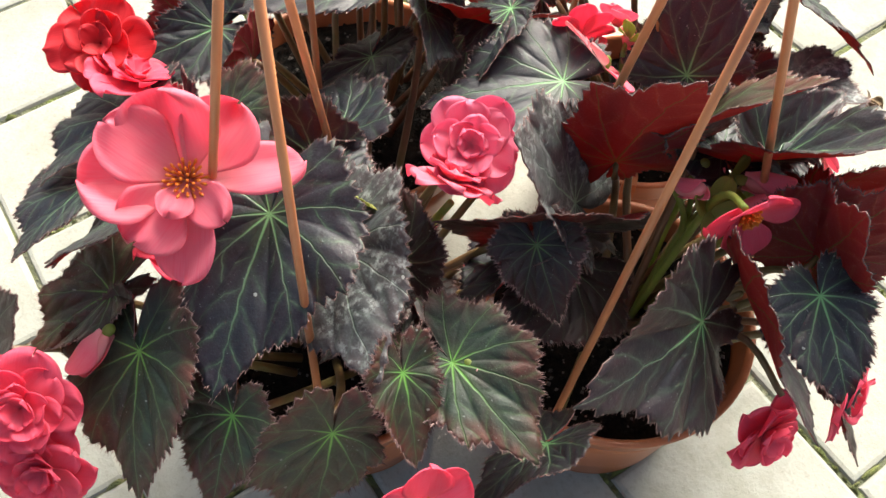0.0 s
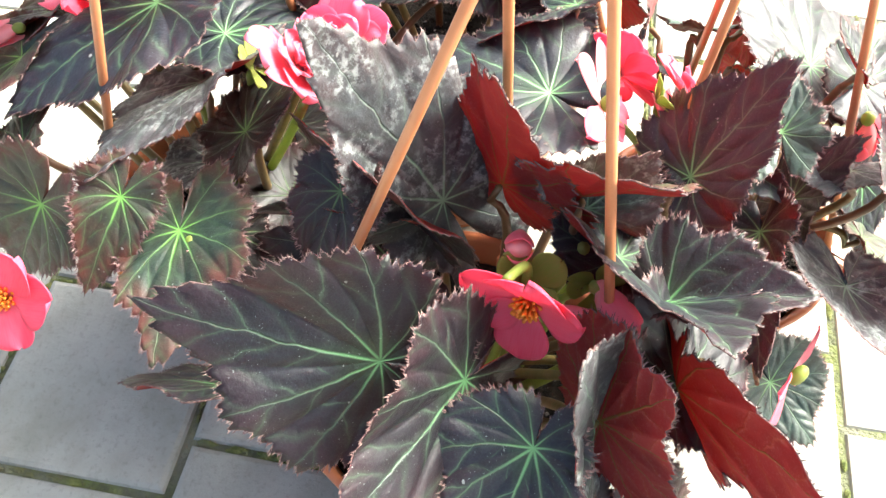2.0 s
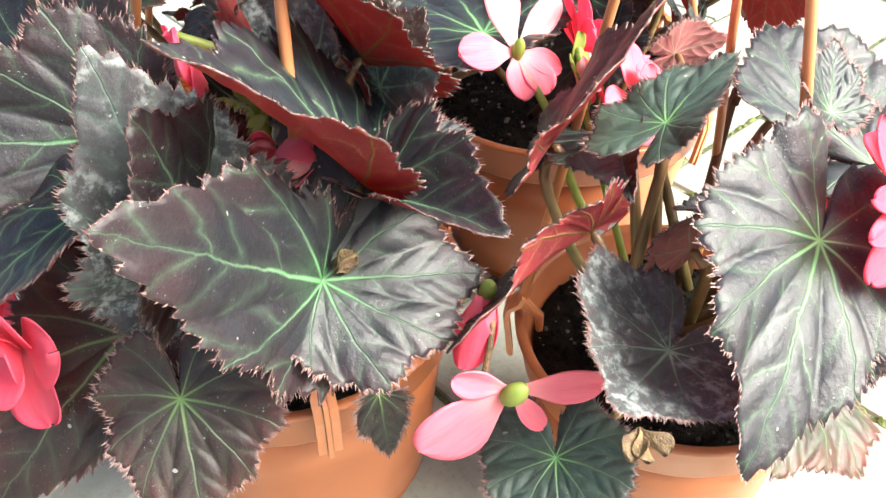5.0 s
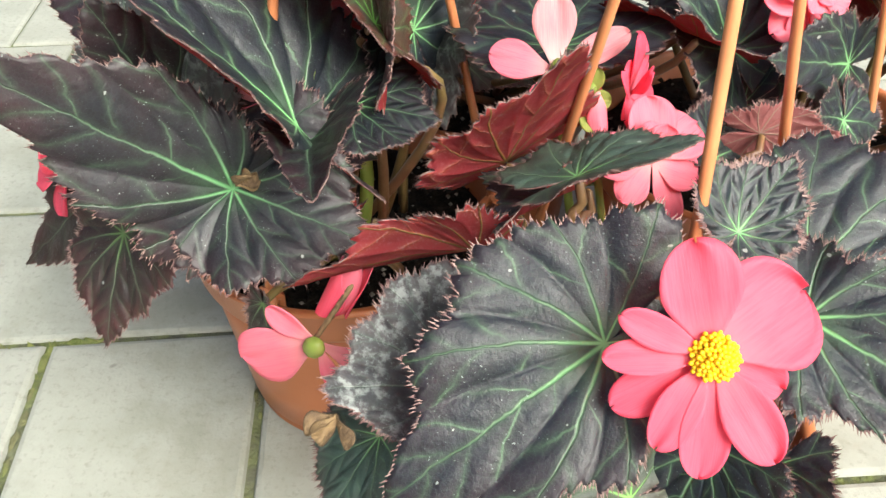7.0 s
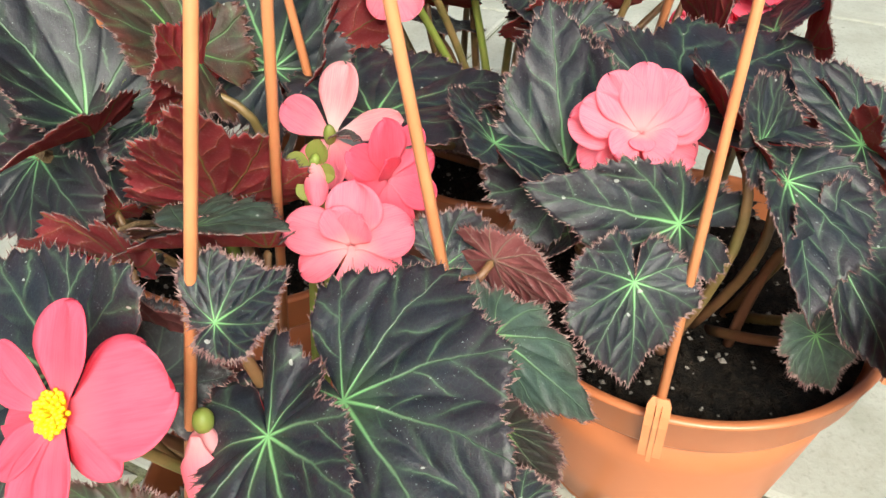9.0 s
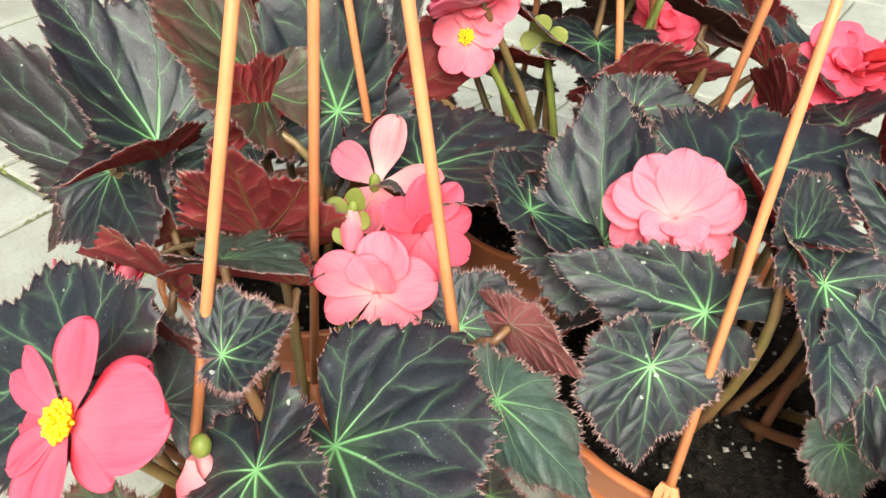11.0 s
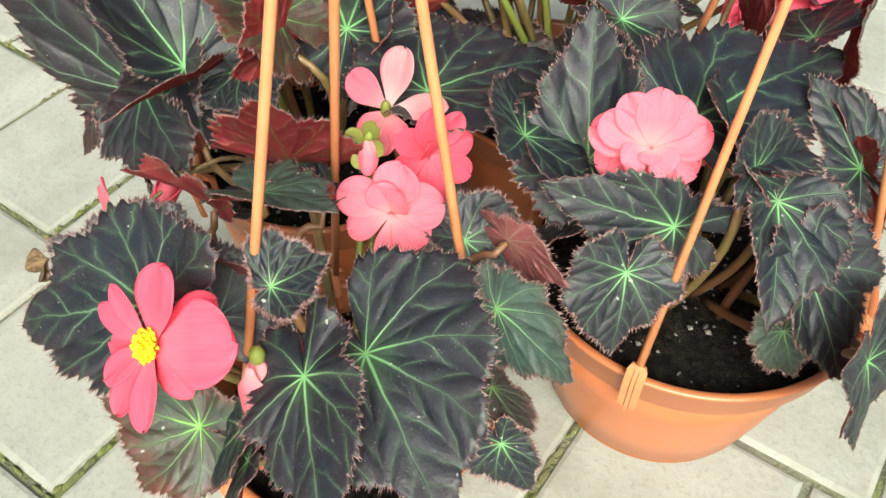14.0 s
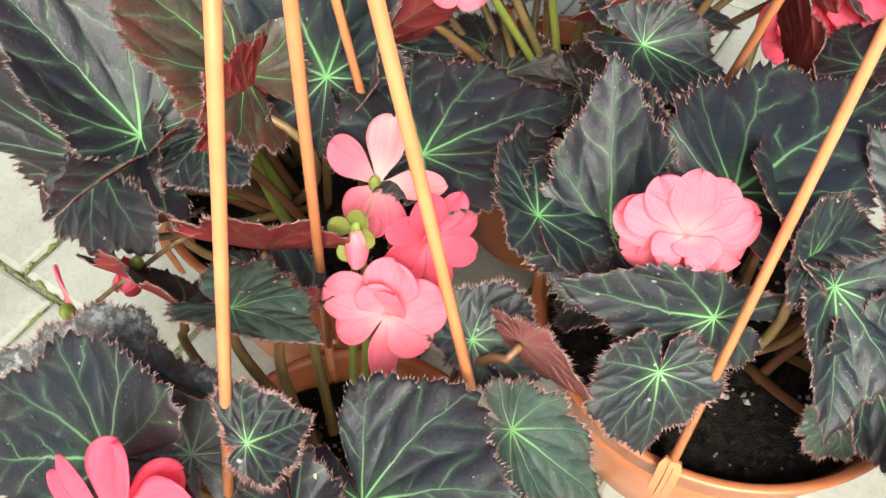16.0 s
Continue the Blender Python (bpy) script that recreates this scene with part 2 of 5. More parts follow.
LEAF_EDGE = plain("leaf_edge_hairs", (0.09, 0.035, 0.035), (0.25, 0.16, 0.14), 220, 0.6)
STEM = plain("stem_olive", (0.12, 0.10, 0.03), (0.20, 0.13, 0.05), 60, 0.45, c3=(0.15, 0.05, 0.03))
STEM_RED = plain("stem_red_hairy", (0.14, 0.02, 0.025), (0.22, 0.06, 0.05), 90, 0.5, 0.6, 0.002)
STALK_GREEN = plain("stalk_green", (0.24, 0.32, 0.06), (0.30, 0.30, 0.08), 90, 0.45, trans=(0.4, 0.5, 0.1))
DRY = plain("dry_brown", (0.20, 0.13, 0.06), (0.07, 0.04, 0.02), 80, 0.75, 0.7, 0.003)
PLASTIC = plain("terracotta_plastic", (0.43, 0.145, 0.058), (0.39, 0.125, 0.048), 18, 0.33, 0.06, 0.0006, c3=(0.46, 0.165, 0.072))
ROD = plain("rod_plastic", (0.60, 0.24, 0.105), (0.54, 0.20, 0.085), 30, 0.33, 0.08, 0.0005)
SOIL = plain("potting_soil", (0.006, 0.005, 0.004), (0.022, 0.016, 0.011), 120, 0.9, 1.0, 0.008, spec=0.15)
PERLITE = plain("perlite", (0.20, 0.18, 0.155), (0.07, 0.06, 0.05), 200, 0.9)
POLLEN = plain("stamens_yellow", (0.9, 0.62, 0.01), (0.8, 0.42, 0.01), 300, 0.5)
STIGMA = plain("stigma_orange", (0.85, 0.28, 0.02), (0.8, 0.2, 0.03), 200, 0.5)


def petal_mat(name, c1, c2, base_c):
    """Petal: paler at the foot, faint long streaks; u runs along the petal."""
    m, nt, b = mat(name)
    uv = nt.nodes.new("ShaderNodeUVMap")
    uv.uv_map = "petal"
    sep = nt.nodes.new("ShaderNodeSeparateXYZ")
    nt.links.new(uv.outputs[0], sep.inputs[0])
    st = nd(nt, "ShaderNodeMapping")
    st.inputs["Scale"].default_value = (0.8, 9.0, 1.0)
    nt.links.new(uv.outputs[0], st.inputs[0])
    streak = noise_tex(nt, 3.0, 4, 0.6, st.outputs[0])
    col = mixc(nt, ramp01(nt, streak, 0.35, 0.7), c1, c2)
    col = mixc(nt, math_node(nt, "MULTIPLY", math_node(nt, "SUBTRACT", 1.0, ramp01(nt, sep.outputs[0], 0.05, 0.55), True), 0.75), col, base_c)
    nt.links.new(col, b.inputs["Base Color"])
    b.inputs["Roughness"].default_value = 0.5
    b.inputs["Specular IOR Level"].default_value = 0.3
    bump(nt, streak, 0.25, 0.0015, b)
    tr = nt.nodes.new("ShaderNodeBsdfTranslucent")
    nt.links.new(col, tr.inputs[0])
    mx = nt.nodes.new("ShaderNodeMixShader")
    mx.inputs[0].default_value = 0.52
    nt.links.new(b.outputs[0], mx.inputs[1])
    nt.links.new(tr.outputs[0], mx.inputs[2])
    nt.links.new(mx.outputs[0], nt.nodes["Material Output"].inputs[0])
    return m


PETAL_CORAL = petal_mat("petal_coral", (0.92, 0.165, 0.265), (0.91, 0.130, 0.225), (0.92, 0.24, 0.33))
PETAL_PINK = petal_mat("petal_pink", (0.94, 0.29, 0.38), (0.93, 0.22, 0.32), (0.92, 0.48, 0.48))
PETAL_PALE = petal_mat("petal_pale", (0.90, 0.36, 0.40), (0.9, 0.48, 0.50), (0.9, 0.76, 0.72))
STALK_PETAL = petal_mat("bract_green", (0.30, 0.36, 0.08), (0.36, 0.34, 0.10), (0.34, 0.40, 0.10))
PETAL_ROSE = petal_mat("petal_rose", (0.93, 0.31, 0.45), (0.92, 0.24, 0.38), (0.94, 0.55, 0.62))
PETAL_RED = petal_mat("petal_red", (0.82, 0.07, 0.09), (0.76, 0.05, 0.07), (0.82, 0.10, 0.10))


def paver_mat(name):
    m, nt, b = mat(name)
    co = nt.nodes.new("ShaderNodeNewGeometry").outputs["Position"]
    info = nt.nodes.new("ShaderNodeObjectInfo").outputs["Random"]
    a, c, d = noise_tex(nt, 14, 5, 0.6, co), noise_tex(nt, 160, 4, 0.7, co), noise_tex(nt, 3.2, 3, 0.5, co)
    col = mixc(nt, ramp01(nt, a, 0.3, 0.7), (0.265, 0.275, 0.235), (0.33, 0.34, 0.30))
    col = mixc(nt, math_node(nt, "MULTIPLY", ramp01(nt, d, 0.45, 0.7), 0.5), col, (0.33, 0.32, 0.27))
    col = mixc(nt, math_node(nt, "MULTIPLY", info, 0.35), col, (0.27, 0.275, 0.24))
    col = mixc(nt, math_node(nt, "MULTIPLY", ramp01(nt, c, 0.5, 0.72), 0.5), col, (0.17, 0.17, 0.145))
    stain = math_node(nt, "MULTIPLY", ramp01(nt, noise_tex(nt, 6.5, 6, 0.68, co), 0.45, 0.68), 0.6)
    col = mixc(nt, stain, col, (0.19, 0.195, 0.155))
    spots = ramp01(nt, noise_tex(nt, 42, 2, 0.5, co), 0.74, 0.79)
    col = mixc(nt, math_node(nt, "MULTIPLY", spots, 0.5), col, (0.12, 0.115, 0.10))
    nt.links.new(col, b.inputs["Base Color"])
    b.inputs["Roughness"].default_value = 0.8
    bump(nt, c, 0.5, 0.002, b, bump(nt, a, 0.3, 0.005, None))
    return m


PAVER = paver_mat("concrete_paver")
MOSS = plain("mossy_joint", (0.055, 0.06, 0.035), (0.13, 0.16, 0.04), 45, 0.95, 0.9, 0.006, c3=(0.19, 0.19, 0.14))

MOSS_GREEN = plain("moss_green", (0.10, 0.13, 0.03), (0.19, 0.21, 0.06), 90, 0.95, 0.9, 0.004, c3=(0.13, 0.12, 0.07))


# ---- mesh helpers ----
def link_mesh(name, verts, faces, mats, parent=None, label="", smooth=True, fmat=None):
    me = bpy.data.meshes.new(name)
    me.from_pydata([tuple(v) for v in verts], [], faces)
    for m in mats:
        me.materials.append(m)
    if fmat is not None:
        me.polygons.foreach_set("material_index", fmat)
    if smooth:
        me.polygons.foreach_set("use_smooth", [True] * len(faces))
    ob = new(name, me)
    ob.parent = parent
    if label:
        tagged(ob, label)
    return ob


def empty(name, at=(0, 0, 0), parent=None):
    ob = new(name)
    ob.empty_display_size = 0.02
    ob.location = at
    ob.parent = parent
    return ob


def lathe(profile, n=96, start=0.0):
    """Verts and faces of a turned profile of (radius, height)."""
    vs = [(r * math.cos(2 * math.pi * i / n), r * math.sin(2 * math.pi * i / n), z) for r, z in profile for i in range(n)]
    fs = [(k * n + i, k * n + (i + 1) % n, (k + 1) * n + (i + 1) % n, (k + 1) * n + i) for k in range(len(profile) - 1) for i in range(n)]
    return vs, fs


def tube(points, radii, n=8, cap=True):
    """Verts and faces of a round bar along points."""
    pts = [Vector(p) for p in points]
    vs, fs = [], []
    ref = Vector((0.31, 0.17, 0.93)).normalized()
    for i, p in enumerate(pts):
        d = (pts[min(i + 1, len(pts) - 1)] - pts[max(i - 1, 0)]).normalized()
        a = d.cross(ref)
        if a.length < 0.2:
            a = d.cross(Vector((1, 0, 0)))
        a.normalize()
        c = d.cross(a)
        for k in range(n):
            w = 2 * math.pi * k / n
            vs.append(p + (a * math.cos(w) + c * math.sin(w)) * radii[i])
    for i in range(len(pts) - 1):
        for k in range(n):
            fs.append((i * n + k, i * n + (k + 1) % n, (i + 1) * n + (k + 1) % n, (i + 1) * n + k))
    if cap:
        fs.append(tuple(range(n))[::-1])
        fs.append(tuple(range((len(pts) - 1) * n, len(pts) * n)))
    return vs, fs


def arc(a, b, sag, steps=8):
    """Points from a to b, bowed by the vector sag at the middle."""
    a, b, sag = Vector(a), Vector(b), Vector(sag)
    return [a.lerp(b, t) + sag * (4 * t * (1 - t)) for t in [i / steps for i in range(steps + 1)]]


def basis(x_dir, z_dir):
    """Rotation whose x axis is x_dir and whose z axis is as near as can be to z_dir."""
    x = Vector(x_dir).normalized()
    z = Vector(z_dir)
    z = (z - x * z.dot(x)).normalized()
    return Matrix((x, z.cross(x), z)).transposed()


# ---- plants ----
RADIUS_AT = ((0, 1.0), (5, 0.90), (12, 0.80), (24, 0.72), (42, 0.67), (65, 0.65), (90, 0.63), (115, 0.61), (140, 0.60), (158, 0.56), (170, 0.44), (180, 0.07))
VEINS = (0, 36, 72, 112, 152)


def outline(deg, wl, wr, base=1.0):
    a = abs(deg)
    for (a0, r0), (a1, r1) in zip(RADIUS_AT, RADIUS_AT[1:]):
        if a <= a1:
            t = (a - a0) / (a1 - a0)
            r = r0 + (r1 - r0) * (t * t * (3 - 2 * t) if a1 > 150 else t)
            break
    side = math.sin(math.radians(a))
    back = max(0.0, -math.cos(math.radians(a))) ** 0.7
    return r * (1 - (1 - (wl if deg > 0 else wr) / 0.62) * side) * (1 - (1 - base) * back)


def leaf(plant, at, tip, up, wl=0.62, wr=0.62, fold=0.1, cup=0.0, droop=0.1, ruffle=0.03, top=None, under=None, seed=1, stem=None, stem_sag=(0, 0, 0), stem_r=0.0032, teeth=1.0, base=0.9, label=""):
    """One begonia leaf: at is where the stalk meets the blade, tip the vector from there to its point, up the way its face looks.
    wl and wr are its half widths over its length. fold lifts both halves, cup the whole rim, droop bends the point down. base: how far the lobes reach behind the stalk. stem: where the stalk starts."""
    rnd = random.Random(seed)
    length = Vector(tip).length
    sectors = [-180] + [0.5 * (VEINS[i] + VEINS[i + 1]) * s for s in (-1,) for i in range(3, -1, -1)] + [0.5 * (VEINS[i] + VEINS[i + 1]) for i in range(4)] + [180]
    angs, vein_of = [], []
    axes = [-152, -112, -72, -36, 0, 36, 72, 112, 152]
    per = 18
    for k in range(9):
        for i in range(per):
            angs.append(sectors[k] + (sectors[k + 1] - sectors[k]) * i / per)
            vein_of.append(axes[k])
    angs.append(180)
    n = len(angs)
    rings = (0.0, 0.05, 0.12, 0.21, 0.32, 0.44, 0.56, 0.68, 0.79, 0.88, 0.95, 1.0)
    ph = [rnd.uniform(0, 6.28) for _ in range(8)]
    tooth = []
    lobes = [rnd.uniform(0.05, 0.105) for _ in range(9)]
    step, left = 3, 0
    for i, a in enumerate(angs):
        k = i % per
        lobe = lobes[min(i // per, 8)] * (1 - abs((k / per) - 0.5) * 2) ** 0.9 if abs(a) > 4 else 0.02
        if left == 0:
            step = left = rnd.choice((2, 3, 3, 4))
        fine_t = (0.040 if left == step else 0.040 - 0.052 * (step - left) / max(1, step - 1)) + rnd.uniform(-0.012, 0.012)
        left -= 1
        tooth.append((lobe + fine_t) * 0.8 * teeth - 0.028)
    wave = (rnd.choice((3, 4, 5)), rnd.choice((6, 7, 8)))
    # the veins sweep forward on their way to the rim, one half of the blade more than the other
    sweep = (rnd.uniform(0.10, 0.26), rnd.uniform(0.10, 0.26))
    verts, flat = [], []
    for f in rings:
        for i, a in enumerate(angs):
            th0 = math.radians(a)
            bend = sweep[a > 0] * math.sin(th0)
            full = math.degrees(th0 - bend)
            th = th0 - bend * f * f
            r = f * (outline(full, wl, wr, base) + tooth[i] * f ** 7 + 0.03 * f * math.sin(3 * th0 + ph[1]) + 0.014 * f * math.sin(7 * th0 + ph[4]))
            flat.append((r * math.cos(th0), r * math.sin(th0)))
            x, y = r * math.cos(th), r * math.sin(th)
            k = (i % per) / per
            pucker = 0.027 * math.sin(math.pi * k) ** 0.7 * min(1, r * 2.2) * (1 if a < 180 else 0)
            quilt = 0.007 * math.sin(r * 38 + ph[5] + 2.5 * (i // per)) * math.sin(math.pi * k) * min(1, r * 2)
            quilt += 0.012 * f * math.sin(9 * x + ph[6]) * math.sin(8 * y + ph[7])
            z = fold * (math.sqrt(y * y + 0.0016) - 0.04) + cup * r * r - droop * x * abs(x) * (1 if x > 0 else -0.3)
            z += ruffle * f * f * (math.sin(wave[0] * th + ph[2]) + 0.5 * math.sin(wave[1] * th + ph[3])) + pucker + quilt
            verts.append((x, y, z))
    thick = 0.0009 / length
    m = len(verts)
    verts += [(x, y, z - thick) for x, y, z in verts]
    faces, fmat = [], []
    nr = len(rings)
    for k in range(nr - 1):
        for i in range(n - 1):
            a, b, c, d = k * n + i, k * n + i + 1, (k + 1) * n + i + 1, (k + 1) * n + i
            faces.append((a, d, c, b)), fmat.append(0)
            faces.append((a + m, b + m, c + m, d + m)), fmat.append(1)
    for i in range(n - 1):
        a = (nr - 1) * n + i
        faces.append((a, a + m, a + m + 1, a + 1)), fmat.append(2)
    # hairs along the rim
    hair = 0.0030 / length
    for i in range(n - 1):
        for j in range(2):
            a = Vector(verts[(nr - 1) * n + i]).lerp(Vector(verts[(nr - 1) * n + i + 1]), 0.25 + 0.5 * j)
            out = Vector((math.cos(math.radians(angs[i])), math.sin(math.radians(angs[i])), rnd.uniform(-0.3, 0.7)))
            side = Vector((-out.y, out.x, 0)) * (0.0005 / length)
            e = a + out * hair * rnd.uniform(0.5, 1.25) + side * rnd.uniform(-2.5, 2.5)
            q = len(verts)
            verts += [tuple(a + side - out * hair * 0.2), tuple(a - side - out * hair * 0.2), tuple(e)]
            faces.append((q, q + 1, q + 2)), fmat.append(2)
    rot = basis(tip, up)
    ob = link_mesh("leaf", [(rot @ Vector(v)) * length for v in verts], faces, (top or LEAF_DARK, under or UNDER_RED, LEAF_EDGE), plant, label, True, fmat)
    ob.location = Vector(at) - plant.location
    # vein map: along and across the nearest main vein
    uvs, rims = [], []
    thin = min(1.2, (0.085 / length) ** 0.7)
    strength = {0: 1.0, 36: 0.85, 72: 0.75, 112: 0.65, 152: 0.5}
    for fi, f in enumerate(faces):
        if len(f) == 4:
            i0 = min((q % m) % n for q in f)
            deg = vein_of[min(i0, n - 2)]
            ax = math.radians(deg)
            for q in f:
                x, y = flat[q % m]
                uvs += [x * math.cos(ax) + y * math.sin(ax), -x * math.sin(ax) + y * math.cos(ax)]
                rims += [strength[abs(deg)] * thin, rings[(q % m) // n]]
        else:
            uvs += [0.9, 0.3] * 3
            rims += [0.5, 1.0] * 3
    ob.data.uv_layers.new(name="vein").data.foreach_set("uv", uvs)
    ob.data.uv_layers.new(name="rim").data.foreach_set("uv", rims)
    if stem is not None:
        under_n = rot @ Vector((0, 0, -1))
        start, sag = Vector(stem) - Vector(at), Vector(stem_sag)
        ahead = -start.dot(under_n)
        if ahead > -0.01:
            sag = sag + under_n * (0.6 * ahead + 0.02)
        pts = arc(start, under_n * 0.010 + start.normalized() * 0.006, sag) + [under_n * 0.0042, under_n * (0.0012 + thick * length)]
        last = len(pts) - 1
        vs, fs = tube(pts, [stem_r * (1.25 - 0.5 * i / last) * (0.45 if i == last else 1.0) for i in range(last + 1)])
        link_mesh("leaf_stalk", vs, fs, (STEM,), ob)
    return ob


def petal_mesh(length, width, cup, curl, wave_a, seed, notch=0.0, nu=13, nv=12):
    """A petal: narrow at its foot, widest past the middle, round at its end."""
    rnd = random.Random(seed)
    p1, p2, p3 = rnd.uniform(0, 6), rnd.uniform(0, 6), rnd.uniform(0, 6)
    wide = rnd.uniform(0.54, 0.64)
    lean = rnd.uniform(-0.08, 0.08)
    verts, uvs = [], []
    for i in range(nu + 1):
        u = 1 - (1 - i / nu) ** 1.7
        k = min(1.0, u / wide)
        w = width * (0.17 + 0.83 * k * k * (3 - 2 * k))
        if u > wide:
            w = width * math.sqrt(max(0.0, 1 - ((u - wide) / (1 - wide)) ** 2.3))
        w = max(w, 0.03 * width)
        for j in range(nv + 1):
            v = -1 + 2 * j / nv
            x = length * (u - notch * u * u * (1 - abs(v)) ** 2 * (1 if u > 0.7 else 0))
            y = 0.5 * w * v + lean * width * u * u
            z = cup * width * (v * v) * (0.4 + 0.6 * u) * (w / width) ** 2 + curl * length * u * u
            z += wave_a * width * u * u * (math.sin(2.6 * v + p1) * 0.6 + math.sin(4.7 * v + p2 + 2 * u) * 0.35)
            z += 0.012 * width * u * math.sin(9 * v + p3)
            verts.append((x, y, z))
            uvs.append((u, 0.5 + 0.5 * v * w / max(width, 1e-6)))
    nq = nv + 1
    faces = [(i * nq + j, i * nq + j + 1, (i + 1) * nq + j + 1, (i + 1) * nq + j) for i in range(nu) for j in range(nv)]
    # thin back face
    m = len(verts)
    verts += [(x, y, z - 0.0006) for x, y, z in verts]
    uvs += uvs
    faces = [f[::-1] for f in faces] + [tuple(q + m for q in f) for f in faces]
    faces = [f[::-1] for f in faces]
    rim = [j for j in range(nq)] + [i * nq + nv for i in range(1, nu + 1)] + [nu * nq + j for j in range(nv - 1, -1, -1)] + [i * nq for i in range(nu - 1, 0, -1)]
    for a, b in zip(rim, rim[1:] + rim[:1]):
        faces.append((a, a + m, b + m, b))
    return verts, faces, uvs


def petal(flower, spin, lift, length, width, cup=0.12, curl=0.0, wave_a=0.03, mat_p=None, seed=1, off=0.0, label="", notch=0.0, twist=0.0, out=0.0):
    """A petal that leaves the flower's middle at the angle spin and is lifted out of its plane by lift degrees."""
    vs, fs, uv = petal_mesh(length, width, cup, curl, wave_a, seed, notch)
    ob = link_mesh("petal", vs, fs, (mat_p or PETAL_CORAL,), flower, label)
    lay = ob.data.uv_layers.new(name="petal")
    flat = []
    for f in fs:
        for q in f:
            flat += uv[q]
    lay.data.foreach_set("uv", flat)
    s = math.radians(spin)
    ob.rotation_euler = (Matrix.Rotation(s, 3, "Z") @ Matrix.Rotation(-math.radians(lift), 3, "Y") @ Matrix.Rotation(math.radians(twist), 3, "X")).to_euler()
    ob.location = (out * math.cos(s), out * math.sin(s), off)
    return ob


def blob(name, parent, at, size, axis, material, label="", n=10, rough=0.0, seed=1, taper=0.0):
    """An egg of the given half sizes, its long axis along axis."""
    rnd = random.Random(seed)
    vs, fs = [], []
    rows = 8
    for i in range(rows + 1):
        t = math.pi * i / rows
        for k in range(n):
            w = 2 * math.pi * k / n
            s = 1 + rough * rnd.uniform(-1, 1)
            r = math.sin(t) * (1 + taper * math.cos(t))
            vs.append((size[0] * math.cos(t) * s, size[1] * r * math.cos(w) * s, size[2] * r * math.sin(w) * s))
    for i in range(rows):
        for k in range(n):
            fs.append((i * n + k, (i + 1) * n + k, (i + 1) * n + (k + 1) % n, i * n + (k + 1) % n))
    ob = link_mesh(name, vs, fs, (material,), parent, label)
    ax = Vector(axis).normalized()
    ob.rotation_euler = ax.to_track_quat("X", "Z").to_euler()
    ob.location = at
    return ob


def stamens(flower, radius, seed=3, material=None, count=34, high=0.006):
    """The tuft in a flower's middle, many small club-shaped stamens in one mesh."""
    rnd = random.Random(seed)
    vs, fs = [], []
    for k in range(count):
        r = radius * math.sqrt((k + 0.5) / count)
        w = k * 2.39996
        foot = Vector((0.3 * r * math.cos(w), 0.3 * r * math.sin(w), 0))
        head = Vector((r * math.cos(w), r * math.sin(w), high * (1.25 - 0.6 * (r / radius) ** 2) * rnd.uniform(0.85, 1.15)))
        v, f = tube([foot, foot.lerp(head, 0.7), head, head + (head - foot) * 0.12], [0.0005, 0.0007, 0.0012, 0.0007], 6)
        fs += [tuple(q + len(vs) for q in ff) for ff in f]
        vs += v
    return link_mesh("stamen_tuft", vs, fs, (material or POLLEN,), flower)


def flower(plant, at, face, radius, spin=0.0, label="", name="flower"):
    """The empty middle of a flower: its z axis is the way that it faces."""
    ob = empty(name, Vector(at) - plant.location, plant)
    ob.rotation_euler = (Vector(face).to_track_quat("Z", "Y").to_matrix() @ Matrix.Rotation(math.radians(spin), 3, "Z")).to_euler()
    if label:
        tagged(ob, label)
    return ob


def double_flower(plant, at, face, radius, mat_p, seed=1, rows=4, label="", spin=0, closed=0.0):
    """A full flower of several rings of petals; closed raises the petals to a ball."""
    rnd = random.Random(seed)
    fl = flower(plant, at, face, radius, spin, label)
    for row in range(rows):
        k = row / max(1, rows - 1)
        cnt = 6 if row == 0 else 6 - row // 2
        for i in range(cnt):
            L = radius * (1.0 - 0.55 * k) * rnd.uniform(0.9, 1.08)
            petal(fl, 360 * i / cnt + row * 37 + rnd.uniform(-10, 10), -4 + 58 * k + closed * 30 + rnd.uniform(-8, 8), L, L * rnd.uniform(0.85, 1.05), 0.16, 0.05 - 0.25 * k * rnd.random(), 0.13, mat_p, rnd.randrange(9999), 0.001 * row, notch=0.12 * rnd.random())
    return fl


def flower_stalk(plant, pts, r=0.0022, material=None, name="flower_stalk"):
    pts = [Vector(p) for p in pts]
    dense = []
    for i in range(len(pts) - 1):
        p0, p1, p2, p3 = pts[max(i - 1, 0)], pts[i], pts[i + 1], pts[min(i + 2, len(pts) - 1)]
        for s in range(5):
            t = s / 5
            dense.append(0.5 * ((2 * p1) + (p2 - p0) * t + (2 * p0 - 5 * p1 + 4 * p2 - p3) * t * t + (3 * p1 - p0 - 3 * p2 + p3) * t ** 3))
    dense.append(pts[-1])
    vs, fs = tube([p - plant.location for p in dense], [r * (1.15 - 0.3 * i / len(dense)) for i in range(len(dense))])
    return link_mesh(name, vs, fs, (material or STEM,), plant)


